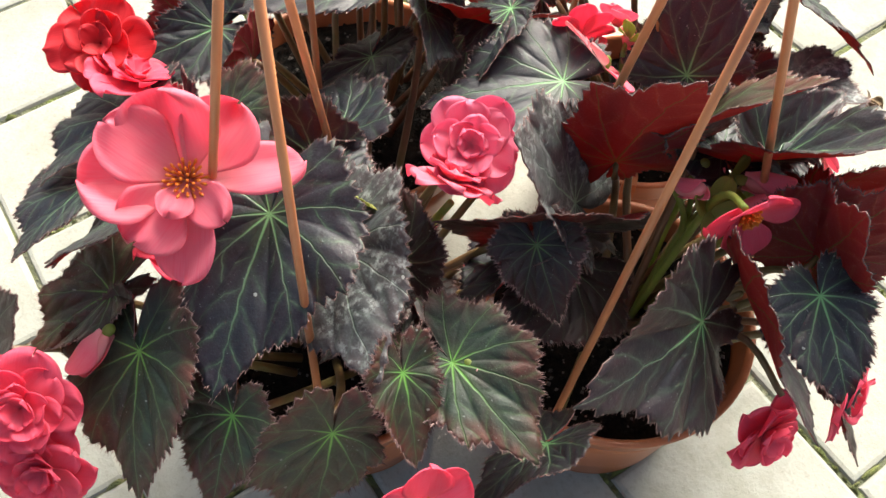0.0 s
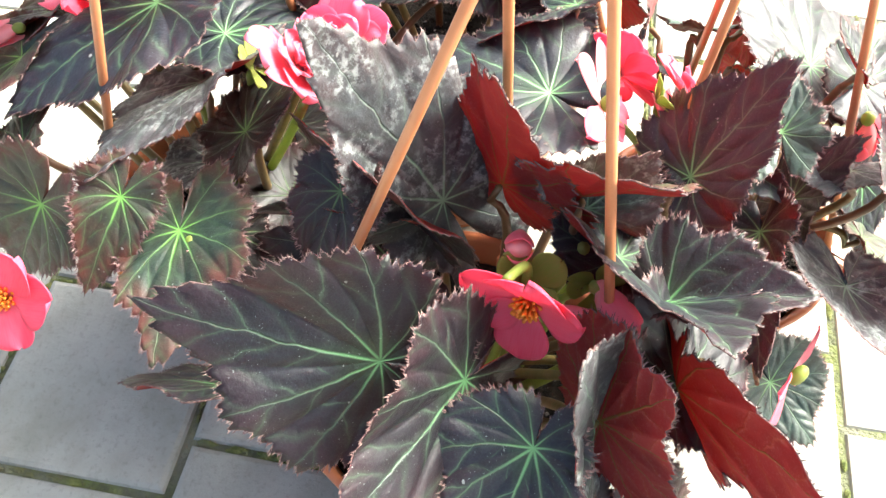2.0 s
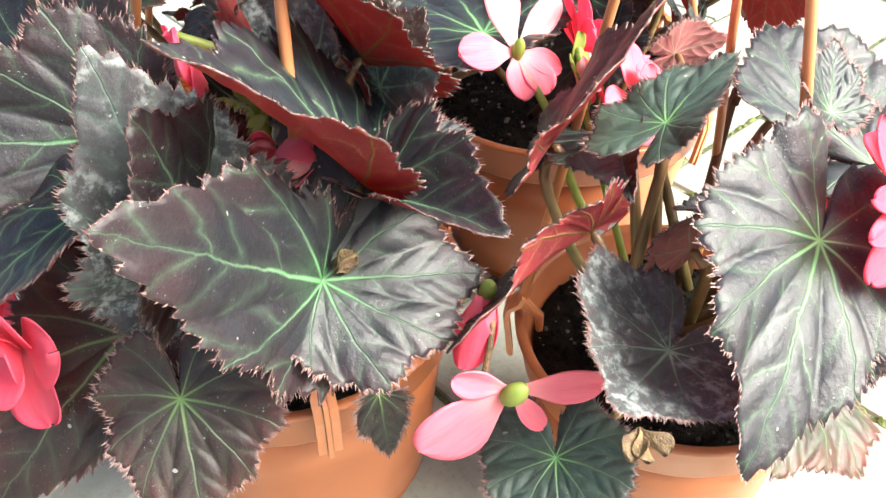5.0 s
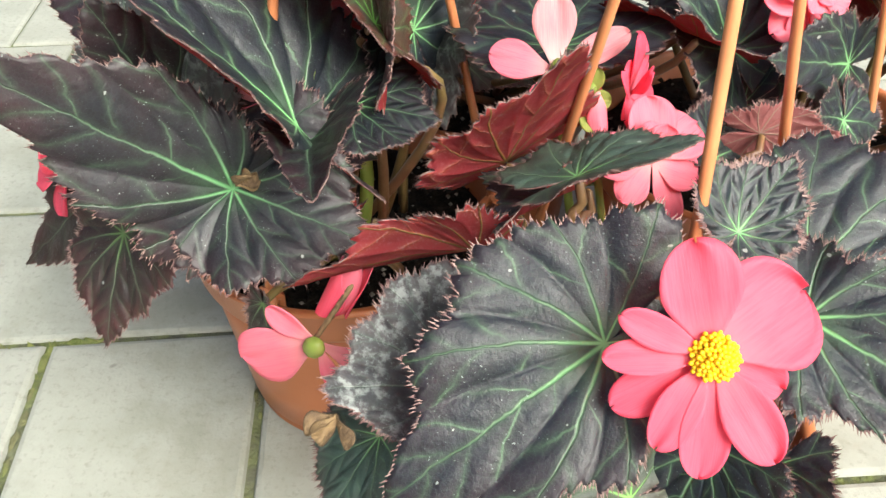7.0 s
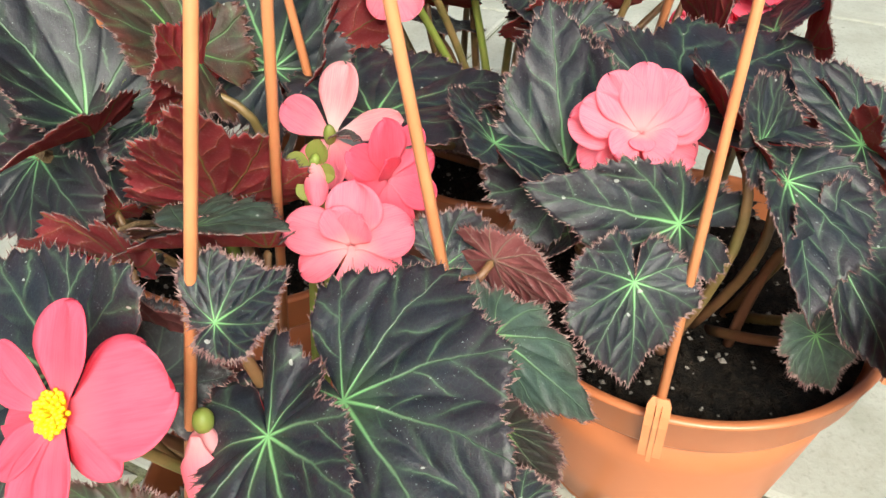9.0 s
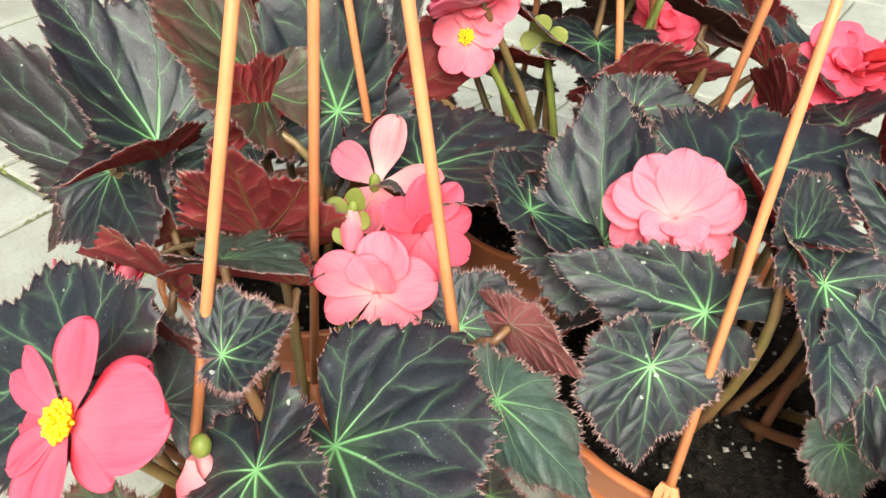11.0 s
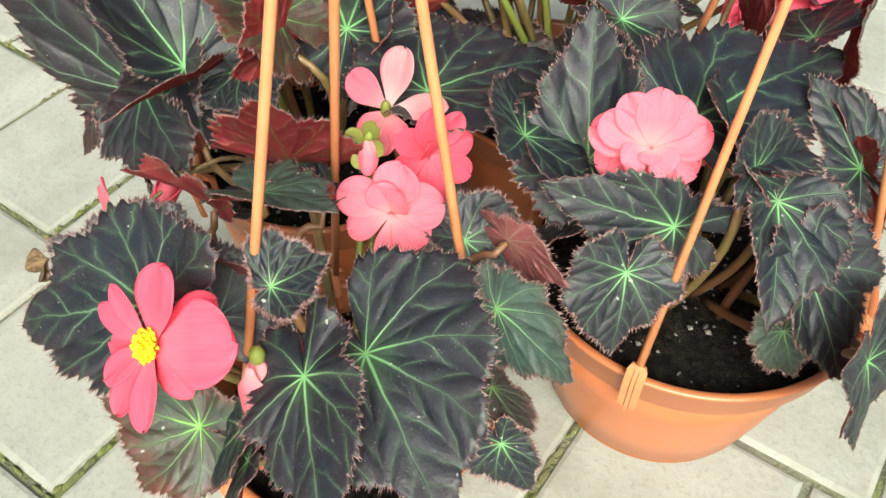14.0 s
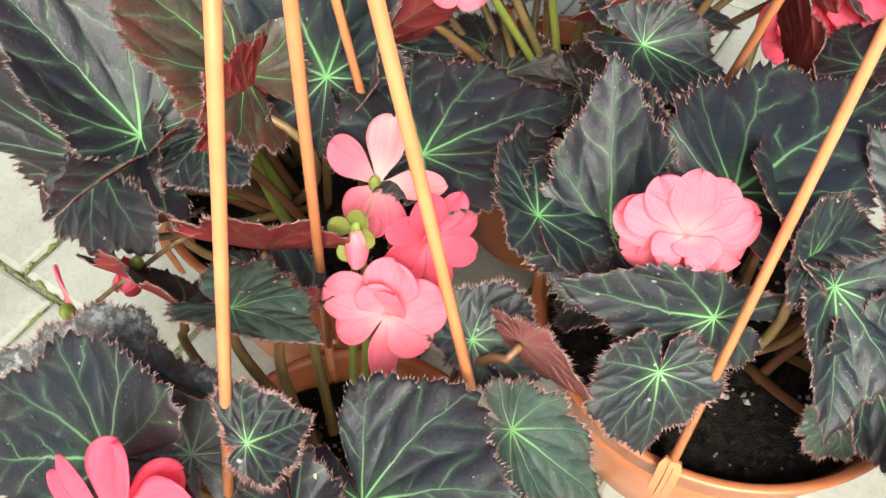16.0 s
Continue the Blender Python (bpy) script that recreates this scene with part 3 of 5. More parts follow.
def bud(plant, at, axis, size, mat_p=None, label="", seed=1):
    """A closed flower: two clasped petals round an egg."""
    holder = empty("flower_bud", Vector(at) - plant.location, plant)
    if label:
        tagged(holder, label)
    holder.rotation_euler = Vector(axis).to_track_quat("X", "Z").to_euler()
    blob("petal", holder, (0, 0, 0), (size, size * 0.52, size * 0.40), (1, 0, 0), mat_p or PETAL_PINK, "", 14, 0.0, seed, 0.15)
    for s in (0, 180):
        vs, fs, uv = petal_mesh(size * 2.05, size * 1.15, 0.42, 0.0, 0.02, seed + s)
        ob = link_mesh("petal", vs, fs, (mat_p or PETAL_PINK,), holder)
        lay = ob.data.uv_layers.new(name="petal")
        lay.data.foreach_set("uv", [c for f in fs for q in f for c in uv[q]])
        ob.rotation_euler = (math.radians(s), 0, 0)
        ob.location = (-size * 1.02, 0, -size * 0.46 if s == 0 else size * 0.46)
    blob("ovary", holder, (-size * 1.1, 0, 0), (size * 0.3, size * 0.24, size * 0.24), (1, 0, 0), STALK_GREEN, "small green ovary")
    return holder


# ---- pots ----
RIM_R, RIM_Z, BASE_R = 0.1216, 0.18, 0.090


def pot(x, y, label, rods, rim_r=RIM_R, z=RIM_Z, base=BASE_R):
    """A round hanging pot with its clip-on rods; rods: where each one stands on the rim, and where it ends above."""
    p = empty("hanging_pot", (x, y, 0))
    tagged(p, label, "flower pot", "hanging pots")
    lip = z - 0.034
    wide = lambda h: base + 0.003 + (rim_r - 0.0145 - base) * (h / lip) ** 0.9
    body = [(0.0, 0.004), (base - 0.006, 0.004), (base - 0.001, 0.0), (base + 0.003, 0.003), (base + 0.001, 0.008)]
    body += [(wide(h), h) for h in (0.012, lip * 0.35, lip * 0.7, lip)] + [(wide(h) - 0.003, h) for h in (lip, lip * 0.6, lip * 0.3, 0.014)] + [(0.0, 0.014)]
    vs, fs = lathe(body)
    link_mesh("pot_wall", vs, fs, (PLASTIC,), p)
    rim = [(-0.0150, -0.036), (-0.0070, -0.035), (-0.0055, -0.032), (-0.0010, -0.006), (0.0015, -0.003), (0.0015, -0.001), (-0.0005, 0.0), (-0.0045, -0.0005), (-0.0065, -0.004), (-0.0115, -0.033), (-0.0150, -0.036)]
    vs, fs = lathe([(rim_r + r, z + h) for r, h in rim])
    link_mesh("rim", vs, fs, (PLASTIC,), p)
    for (fx, fy), end in rods:
        a = math.atan2(fy - y, fx - x)
        c, s = math.cos(a), math.sin(a)
        reach = min(math.hypot(fx - x, fy - y), rim_r + 0.002)
        foot = Vector((c * reach, s * reach, z + 0.012))
        grip = rim_r + 0.002 - reach
        end = Vector(end) - Vector((x, y, 0))
        vs, fs = tube([foot, foot.lerp(end, 0.5), end], [0.0031, 0.0030, 0.0029], 10)
        rod = link_mesh("rod", vs, fs, (ROD,), p)
        # clip: a ribbed strap bent over the rim, its middle rib longer
        out, sd = Vector((c, s, 0)), Vector((-s, c, 0))
        vs, fs = [], []
        over = [(-0.001, 0.006), (0.0015, 0.0015), (grip + 0.0035, -0.004), (grip + 0.0045, -0.013), (grip + 0.0025, -0.030), (grip + 0.0005, -0.046)]
        for k, half, thick, drop in ((-1, 0.0026, 0.0020, 0.0), (0, 0.0015, 0.0030, 0.004), (1, 0.0026, 0.0020, 0.0)):
            q = len(vs)
            for i, (d, h) in enumerate(over):
                mid = foot + out * d + sd * (0.0046 * k * (0.55 if i == 0 else 1.0)) + Vector((0, 0, h - (drop if i == 5 else 0)))
                d0, d1 = over[max(i - 1, 0)], over[min(i + 1, 5)]
                nrm = (out * (d0[1] - d1[1]) + Vector((0, 0, d1[0] - d0[0]))).normalized()
                for e, g in ((-1, -1), (1, -1), (1, 1), (-1, 1)):
                    vs.append(mid + sd * (half * e) + nrm * (thick * (g if g > 0 else -0.6)))
            fs += [(q + i * 4 + j, q + i * 4 + (j + 1) % 4, q + i * 4 + 4 + (j + 1) % 4, q + i * 4 + 4 + j) for i in range(5) for j in range(4)]
            fs += [(q + 3, q + 2, q + 1, q), (q + 20, q + 21, q + 22, q + 23)]
        hook = [foot + Vector((0, 0, 0.002)), foot - out * 0.006 + Vector((0, 0, -0.006)), foot - out * 0.012 + Vector((0, 0, -0.012)), foot - out * 0.013 + Vector((0, 0, -0.026))]
        v, f = tube(hook, [0.0034, 0.0036, 0.0034, 0.0026], 8)
        fs += [tuple(q + len(vs) for q in ff) for ff in f]
        vs += v
        link_mesh("clip", vs, fs, (ROD,), rod, "ribbed plastic clip hooked over the rim", False)
    soil(x, y, z - 0.024, (rim_r - 0.0125) / 0.1085)
    return p


def soil(x, y, z, size=1.0):
    rnd = random.Random(int(abs(x * 997 + y * 131) * 1000) % 9973)
    n, rings = 64, 14
    vs = [(0, 0, 0.004)]
    for k in range(1, rings + 1):
        r = 0.1085 * k / rings
        for i in range(n):
            w = 2 * math.pi * i / n
            h = 0.005 * noise.noise((x + r * math.cos(w) * 40, y + r * math.sin(w) * 40, 3)) + 0.0025 * noise.noise((r * math.cos(w) * 190, r * math.sin(w) * 190, 5 + x))
            vs.append((r * math.cos(w), r * math.sin(w), h - (0.002 if k == rings else 0)))
    fs = [(0, 1 + i, 1 + (i + 1) % n) for i in range(n)]
    for k in range(rings - 1):
        fs += [(1 + k * n + i, 1 + (k + 1) * n + i, 1 + (k + 1) * n + (i + 1) % n, 1 + k * n + (i + 1) % n) for i in range(n)]
    fm = [0] * len(fs)
    for _ in range(900):
        r, w = 0.105 * math.sqrt(rnd.random()), rnd.uniform(0, 6.283)
        c = Vector((r * math.cos(w), r * math.sin(w), 0.003 + 0.004 * rnd.random()))
        s = rnd.choice((0.0009, 0.0012, 0.0016, 0.0022, 0.003)) * rnd.uniform(0.8, 1.2)
        q = len(vs)
        for d in ((1, 0, 0), (-1, 0, 0), (0, 1, 0), (0, -1, 0), (0, 0, 1), (0, 0, -1)):
            vs.append(c + Vector(d) * s * rnd.uniform(0.7, 1.3))
        new_f = [(q + a, q + b, q + e) for a, b, e in ((0, 2, 4), (2, 1, 4), (1, 3, 4), (3, 0, 4), (2, 0, 5), (1, 2, 5), (3, 1, 5), (0, 3, 5))]
        fs += new_f
        fm += [1 if rnd.random() < 0.3 and s < 0.0026 else 0] * 8
    ob = link_mesh("potting_soil", vs, fs, (SOIL, PERLITE), None, "", False, fm)
    ob.location, ob.scale = (x, y, z), (size, size, 1)
    tagged(ob, "dark crumbly potting soil with white perlite grains in a pot", "soil", "", "stuff")
    return ob


# ---- ground ----
def ground():
    vs = [(-60, -60, -0.005), (60, -60, -0.005), (60, 60, -0.005), (-60, 60, -0.005)]
    tagged(link_mesh("ground", vs, [(0, 1, 2, 3)], (MOSS,)), "mossy sand bed under concrete pavers", "ground", "", "structure")
    floor_ob = empty("pavement")
    tagged(floor_ob, "weathered grey concrete pavers with mossy joints", "pavement", "", "structure")
    w, gap = 0.2, 0.0062
    h = (w - gap) / 2
    b = 0.005
    meshes = []
    for k in range(4):
        rnd = random.Random(k)
        ring = lambda s, z: [(x * s, y * s, z) for x, y in ((-1, -1), (1, -1), (1, 1), (-1, 1))]
        j = [(rnd.uniform(-1, 1) * 0.0015, rnd.uniform(-1, 1) * 0.0015) for _ in range(4)]
        vs = []
        for s, z in ((h, -0.04), (h, -b), (h - b * 0.35, -b * 0.3), (h - b * 1.2, 0)):
            vs += [(x + j[i][0], y + j[i][1], zz) for i, (x, y, zz) in enumerate(ring(s, z))]
        fs = [(12, 13, 14, 15)] + [(r * 4 + i, r * 4 + (i + 1) % 4, r * 4 + 4 + (i + 1) % 4, r * 4 + 4 + i) for r in range(3) for i in range(4)]
        me = bpy.data.meshes.new("paver")
        me.from_pydata(vs, [], fs)
        me.materials.append(PAVER)
        meshes.append(me)
    ang = math.radians(9.5)
    ca, sa = math.cos(ang), math.sin(ang)
    ox, oy = -0.369, 0.492
    rnd = random.Random(5)
    far_v, far_f = [], []
    for row in range(-22, 23):
        shift = (0.055 if row % 2 == 0 else 0.0) + (0.02 * ((row * 7) % 3 - 1) if row not in (-1, 0, 1) else 0)
        for col in range(-22, 23):
            u, v = (col + 0.5) * w + shift, (row + 0.5) * w
            x, y = ox + u * ca - v * sa, oy + u * sa + v * ca
            z = rnd.uniform(-0.0015, 0.001)
            if math.hypot(x - 0.1, y - 0.6) < 1.6:
                ob = new("paver", meshes[rnd.randrange(4)])
                ob.parent = floor_ob
                ob.location = (x, y, z)
                if y > 1.0:
                    ob.scale = (1.024, 1.024, 1)
                ob.rotation_euler = (rnd.uniform(-0.004, 0.004), rnd.uniform(-0.004, 0.004), ang + rnd.uniform(-0.006, 0.006))
            else:
                q = len(far_v)
                for dx, dy in ((-h, -h), (h, -h), (h, h), (-h, h)):
                    far_v.append((x + dx * ca - dy * sa, y + dx * sa + dy * ca, z))
                far_f.append((q, q + 1, q + 2, q + 3))
    ob = link_mesh("paver_field", far_v, far_f, (PAVER,), floor_ob, "", False)
    tagged(ob, kind="stuff")

    # moss that has crept out of the joints near the pots
    vs, fs = [], []
    rnd = random.Random(11)
    ring6 = [(math.cos(math.pi * k / 3), math.sin(math.pi * k / 3)) for k in range(6)]
    for row in range(-7, 8):
        shift = (0.055 if row % 2 == 0 else 0.0) + (0.02 * ((row * 7) % 3 - 1) if row not in (-1, 0, 1) else 0)
        for col in range(-7, 8):
            for k in range(26):
                if k < 13:
                    u, v = (col + (k + rnd.random()) / 13) * w + shift, row * w + rnd.gauss(0, 0.0016)
                else:
                    u, v = col * w + shift + rnd.gauss(0, 0.0016), (row + (k - 13 + rnd.random()) / 13) * w
                x, y = ox + u * ca - v * sa, oy + u * sa + v * ca
                if math.hypot(x - 0.05, y - 0.5) > 1.0 or y > 1.0 or noise.noise((x * 7, y * 7, 2.0)) < -0.12:
                    continue
                r, high = rnd.uniform(0.002, 0.0065), rnd.uniform(0.001, 0.0035)
                q = len(vs)
                st = rnd.uniform(1.0, 2.6)
                along = ang if k < 13 else ang + math.pi / 2
                for c6, s6 in ring6:
                    f = rnd.uniform(0.7, 1.2)
                    a6, b6 = c6 * r * st * f, s6 * r * 0.6 * f
                    vs.append((x + a6 * math.cos(along) - b6 * math.sin(along), y + a6 * math.sin(along) + b6 * math.cos(along), -0.004))
                vs.append((x, y, high))
                fs += [(q + i, q + (i + 1) % 6, q + 6) for i in range(6)]
    tagged(link_mesh("moss", vs, fs, (MOSS_GREEN,)), "low green moss growing out of the paving joints", "moss", "", "stuff")


ground()

# ---- pots with their hangers ----
pot(-0.078, 0.498, "terracotta plastic hanging pot among other pots", [((-0.148, 0.603), (-0.066, 0.448, 0.688)), ((-0.104, 0.38), (-0.05, 0.478, 0.688)), ((0.036, 0.496), (-0.065, 0.503, 0.688))], 0.1216, 0.18, 0.09)
pot(0.135, 0.34, "terracotta plastic hanging pot with three rods", [((0.131, 0.246), (0.133, 0.382, 0.688)), ((0.219, 0.397), (0.135, 0.384, 0.688)), ((0.052, 0.401), (0.148, 0.376, 0.688))], 0.106, 0.157, 0.079)
pot(0.252, 0.618, "terracotta plastic hanging pot with bare soil showing", [((0.291, 0.478), (0.256, 0.642, 0.688)), ((0.385, 0.63), (0.256, 0.624, 0.688)), ((0.155, 0.68), (0.256, 0.624, 0.688))], 0.142, 0.186, 0.096)
pot(0.016, 0.724, "terracotta plastic hanging pot between other pots", [((-0.111, 0.786), (0.017, 0.718, 0.66)), ((0.115, 0.675), (0.017, 0.718, 0.66)), ((0.06, 0.84), (0.017, 0.718, 0.66))], 0.113, 0.168, 0.084)

# ---- begonias ----
begonia_b = tagged(empty("begonia", (-0.078, 0.498, 0.155)), "dark-leaved begonia with coral flowers in a hanging pot", "plant", "begonias in hanging pots")
begonia_c = tagged(empty("begonia", (0.135, 0.34, 0.155)), "dark-leaved begonia with a wide coral flower in a pot", "plant", "begonias in hanging pots")
begonia_d = tagged(empty("begonia", (0.252, 0.618, 0.155)), "dark-leaved begonia with one double coral flower in a pot", "plant", "begonias in hanging pots")
begonia_e = tagged(empty("begonia", (0.016, 0.724, 0.155)), "bronze-leaved begonia with large pink flowers in a pot", "plant", "begonias in hanging pots")
leaf(begonia_e, (0.020, 0.753, 0.364), (-0.094, 0.085, -0.045), (-0.175, 0.299, 0.938), 0.52, 0.36, top=LEAF_DARK, under=UNDER_RED, seed=3, stem=(0.010, 0.735, 0.155), stem_sag=(0.006, -0.005, 0.026))
leaf(begonia_e, (-0.001, 0.718, 0.322), (-0.114, 0.016, 0.022), (0.228, 0.512, 0.828), 0.59, 0.52, top=LEAF_DUST_SHEEN, under=UNDER_RED, seed=4, stem=(0.001, 0.723, 0.155), stem_sag=(-0.003, 0.000, 0.029))
leaf(begonia_e, (-0.125, 0.768, 0.310), (-0.032, 0.033, -0.068), (-0.905, -0.014, 0.426), 0.40, 0.61, top=LEAF_GREEN, under=UNDER_BROWN, seed=5, stem=(-0.009, 0.739, 0.155), stem_sag=(-0.024, -0.002, 0.043))
leaf(begonia_e, (-0.112, 0.675, 0.310), (-0.088, -0.026, -0.014), (-0.195, 0.136, 0.971), 0.54, 0.36, top=LEAF_GREEN, under=UNDER_BROWN, seed=6, stem=(-0.016, 0.703, 0.155), stem_sag=(-0.036, -0.009, 0.019))
leaf(begonia_e, (-0.112, 0.711, 0.328), (-0.052, 0.011, -0.043), (-0.651, -0.259, 0.713), 0.36, 0.38, top=LEAF_GREEN, under=UNDER_BROWN, seed=7, stem=(0.004, 0.699, 0.155), stem_sag=(-0.033, 0.004, 0.022))
leaf(begonia_e, (0.116, 0.756, 0.360), (-0.069, -0.018, 0.027), (0.168, 0.574, 0.801), 0.62, 0.54, top=LEAF_GREEN, under=UNDER_BROWN, seed=8, stem=(0.040, 0.736, 0.155), stem_sag=(0.037, 0.011, 0.043))
leaf(begonia_e, (-0.023, 0.675, 0.310), (0.065, -0.011, 0.028), (-0.270, 0.497, 0.824), 0.55, 0.49, top=LEAF_BLACK, under=UNDER_RED, seed=9, stem=(0.010, 0.690, 0.155), stem_sag=(-0.009, -0.004, 0.029))
leaf(begonia_e, (-0.044, 0.545, 0.300), (0.025, 0.101, 0.027), (-0.955, 0.272, -0.116), 0.41, 0.61, top=LEAF_BLACK, under=UNDER_RED, fold=0.35, seed=10, stem=(-0.002, 0.688, 0.155), stem_sag=(-0.013, -0.028, 0.026))
leaf(begonia_e, (-0.051, 0.573, 0.290), (-0.013, 0.081, 0.000), (0.608, 0.094, 0.789), 0.41, 0.60, top=LEAF_DARK, under=UNDER_RED, fold=0.4, seed=11, stem=(0.028, 0.691, 0.155), stem_sag=(-0.015, -0.050, 0.023))
leaf(begonia_e, (0.047, 0.878, 0.300), (-0.002, 0.080, -0.027), (0.215, 0.312, 0.925), 0.36, 0.65, top=LEAF_GREEN, under=UNDER_BROWN, seed=12, stem=(0.022, 0.763, 0.155), stem_sag=(0.020, 0.043, 0.027))
leaf(begonia_e, (0.145, 0.866, 0.310), (-0.035, 0.080, -0.005), (0.389, 0.230, 0.892), 0.50, 0.67, top=LEAF_DARK, under=UNDER_RED, seed=13, stem=(0.046, 0.754, 0.155), stem_sag=(0.017, 0.017, 0.043))
leaf(begonia_e, (0.181, 0.821, 0.330), (-0.015, 0.091, -0.017), (0.389, 0.230, 0.892), 0.36, 0.71, top=LEAF_DARK, under=UNDER_RED, seed=14, stem=(0.030, 0.754, 0.155), stem_sag=(0.032, 0.041, 0.030))
leaf(begonia_e, (-0.008, 0.871, 0.300), (-0.088, 0.041, -0.035), (-0.081, 0.545, 0.835), 0.59, 0.61, top=LEAF_GREEN, under=UNDER_BROWN, seed=15, stem=(-0.003, 0.776, 0.155), stem_sag=(0.003, 0.023, 0.034))
leaf(begonia_e, (-0.077, 0.826, 0.290), (-0.039, 0.040, -0.047), (-0.343, 0.560, 0.754), 0.47, 0.60, top=LEAF_GREEN, under=UNDER_BROWN, seed=16, stem=(-0.024, 0.723, 0.155), stem_sag=(-0.016, 0.023, 0.034))
leaf(begonia_e, (0.052, 0.979, 0.280), (-0.013, -0.049, 0.072), (-0.001, 0.826, 0.564), 0.52, 0.68, top=LEAF_BLACK, under=UNDER_RED, seed=17, stem=(0.008, 0.766, 0.155), stem_sag=(0.003, 0.017, 0.018))
leaf(begonia_e, (0.195, 0.612, 0.290), (-0.059, 0.060, 0.010), (0.389, 0.230, 0.892), 0.55, 0.47, top=LEAF_DARK, under=UNDER_RED, seed=18, stem=(0.032, 0.694, 0.155), stem_sag=(0.030, -0.012, 0.033))
leaf(begonia_e, (0.111, 0.675, 0.310), (0.070, 0.037, -0.028), (0.404, -0.067, 0.912), 0.36, 0.62, top=LEAF_DARK, under=UNDER_RED, fold=0.5, seed=19, stem=(0.030, 0.712, 0.155), stem_sag=(0.027, -0.012, 0.030))
leaf(begonia_e, (-0.034, 0.700, 0.280), (-0.015, 0.059, -0.017), (0.127, 0.311, 0.942), 0.47, 0.64, top=LEAF_DUST_SHEEN, under=UNDER_RED, seed=20, stem=(-0.008, 0.726, 0.155), stem_sag=(-0.004, 0.003, 0.027))
leaf(begonia_e, (0.178, 0.565, 0.340), (-0.067, 0.022, 0.007), (-0.216, -0.823, 0.525), 0.55, 0.40, top=LEAF_DARK, under=UNDER_RED, seed=21, stem=(0.044, 0.686, 0.155), stem_sag=(0.044, -0.041, 0.024))
leaf(begonia_e, (0.161, 0.492, 0.330), (-0.053, 0.058, -0.003), (0.379, 0.392, 0.838), 0.39, 0.58, top=LEAF_DARK, under=UNDER_RED, seed=22, stem=(0.032, 0.695, 0.155), stem_sag=(0.026, -0.047, 0.025))
leaf(begonia_e, (0.074, 0.487, 0.322), (0.035, 0.118, -0.003), (-0.046, 0.042, 0.998), 0.61, 0.48, top=LEAF_DARK, under=UNDER_RED, base=0.7, seed=25, stem=(0.003, 0.715, 0.155), stem_sag=(0.012, -0.031, 0.018))
leaf(begonia_e, (-0.068, 0.552, 0.280), (-0.023, 0.081, 0.018), (-0.435, -0.315, 0.843), 0.67, 0.36, top=LEAF_BLACK, under=UNDER_RED, seed=28, stem=(0.004, 0.705, 0.155), stem_sag=(-0.009, -0.047, 0.038))
leaf(begonia_e, (-0.062, 0.585, 0.330), (-0.050, 0.004, -0.030), (-0.554, 0.216, 0.804), 0.55, 0.55, top=LEAF_BLACK, under=UNDER_RED, seed=29, stem=(0.016, 0.701, 0.155), stem_sag=(-0.004, -0.025, 0.044))
leaf(begonia_e, (0.071, 0.722, 0.300), (0.067, 0.047, -0.011), (0.051, 0.163, 0.985), 0.55, 0.51, top=LEAF_DARK, under=UNDER_RED, seed=30, stem=(0.009, 0.720, 0.155), stem_sag=(0.006, 0.009, 0.040))
leaf(begonia_e, (0.088, 0.702, 0.320), (0.045, 0.079, 0.003), (-0.674, 0.357, 0.647), 0.60, 0.47, top=LEAF_DARK, under=UNDER_RED, seed=31, stem=(0.044, 0.715, 0.155), stem_sag=(0.006, -0.006, 0.026))
leaf(begonia_e, (0.041, 0.720, 0.330), (0.048, -0.059, -0.003), (0.35, -0.40, 0.85), 0.6, 0.6, base=1.0, top=LEAF_DARK, under=UNDER_RED, seed=32, stem=(0.035, 0.732, 0.155), stem_sag=(0.014, -0.007, 0.034))
leaf(begonia_e, (0.074, 0.842, 0.350), (0.015, 0.074, -0.040), (0.619, 0.277, 0.735), 0.70, 0.36, top=LEAF_DARK, under=UNDER_RED, seed=34, stem=(0.034, 0.751, 0.155), stem_sag=(0.018, 0.028, 0.026))
# three low black filler leaves, added to deepen the shade in the gaps
leaf(begonia_e, (-0.004, 0.662, 0.222), (0.072, -0.026, -0.012), (0.10, -0.35, 0.92), 0.55, 0.5, top=LEAF_BLACK, under=UNDER_RED, seed=501, stem=(0.006, 0.690, 0.155), stem_sag=(-0.004, -0.006, 0.012))
leaf(begonia_e, (-0.046, 0.690, 0.212), (-0.010, -0.070, -0.010), (-0.10, -0.25, 0.95), 0.55, 0.55, top=LEAF_BLACK, under=UNDER_RED, seed=502, stem=(-0.010, 0.705, 0.155), stem_sag=(-0.006, -0.004, 0.012))
leaf(begonia_e, (0.060, 0.690, 0.225), (0.060, 0.030, -0.010), (0.20, -0.25, 0.93), 0.55, 0.55, top=LEAF_BLACK, under=UNDER_RED, seed=503, stem=(0.030, 0.705, 0.155), stem_sag=(0.006, -0.004, 0.012))
leaf(begonia_b, (-0.166, 0.515, 0.339), (-0.040, 0.114, 0.050), (-0.700, -0.480, 0.530), 0.46, 0.45, top=LEAF_PURPLE, under=UNDER_RED, base=0.6, seed=35, stem=(-0.110, 0.514, 0.155), stem_sag=(-0.007, 0.005, 0.044))
leaf(begonia_b, (-0.157, 0.470, 0.331), (-0.112, 0.035, 0.015), (-0.204, -0.865, 0.458), 0.3, 0.48, cup=0.12, top=LEAF_PURPLE, under=UNDER_RED, base=0.65, seed=36, stem=(-0.111, 0.508, 0.155), stem_sag=(-0.022, -0.014, 0.045))
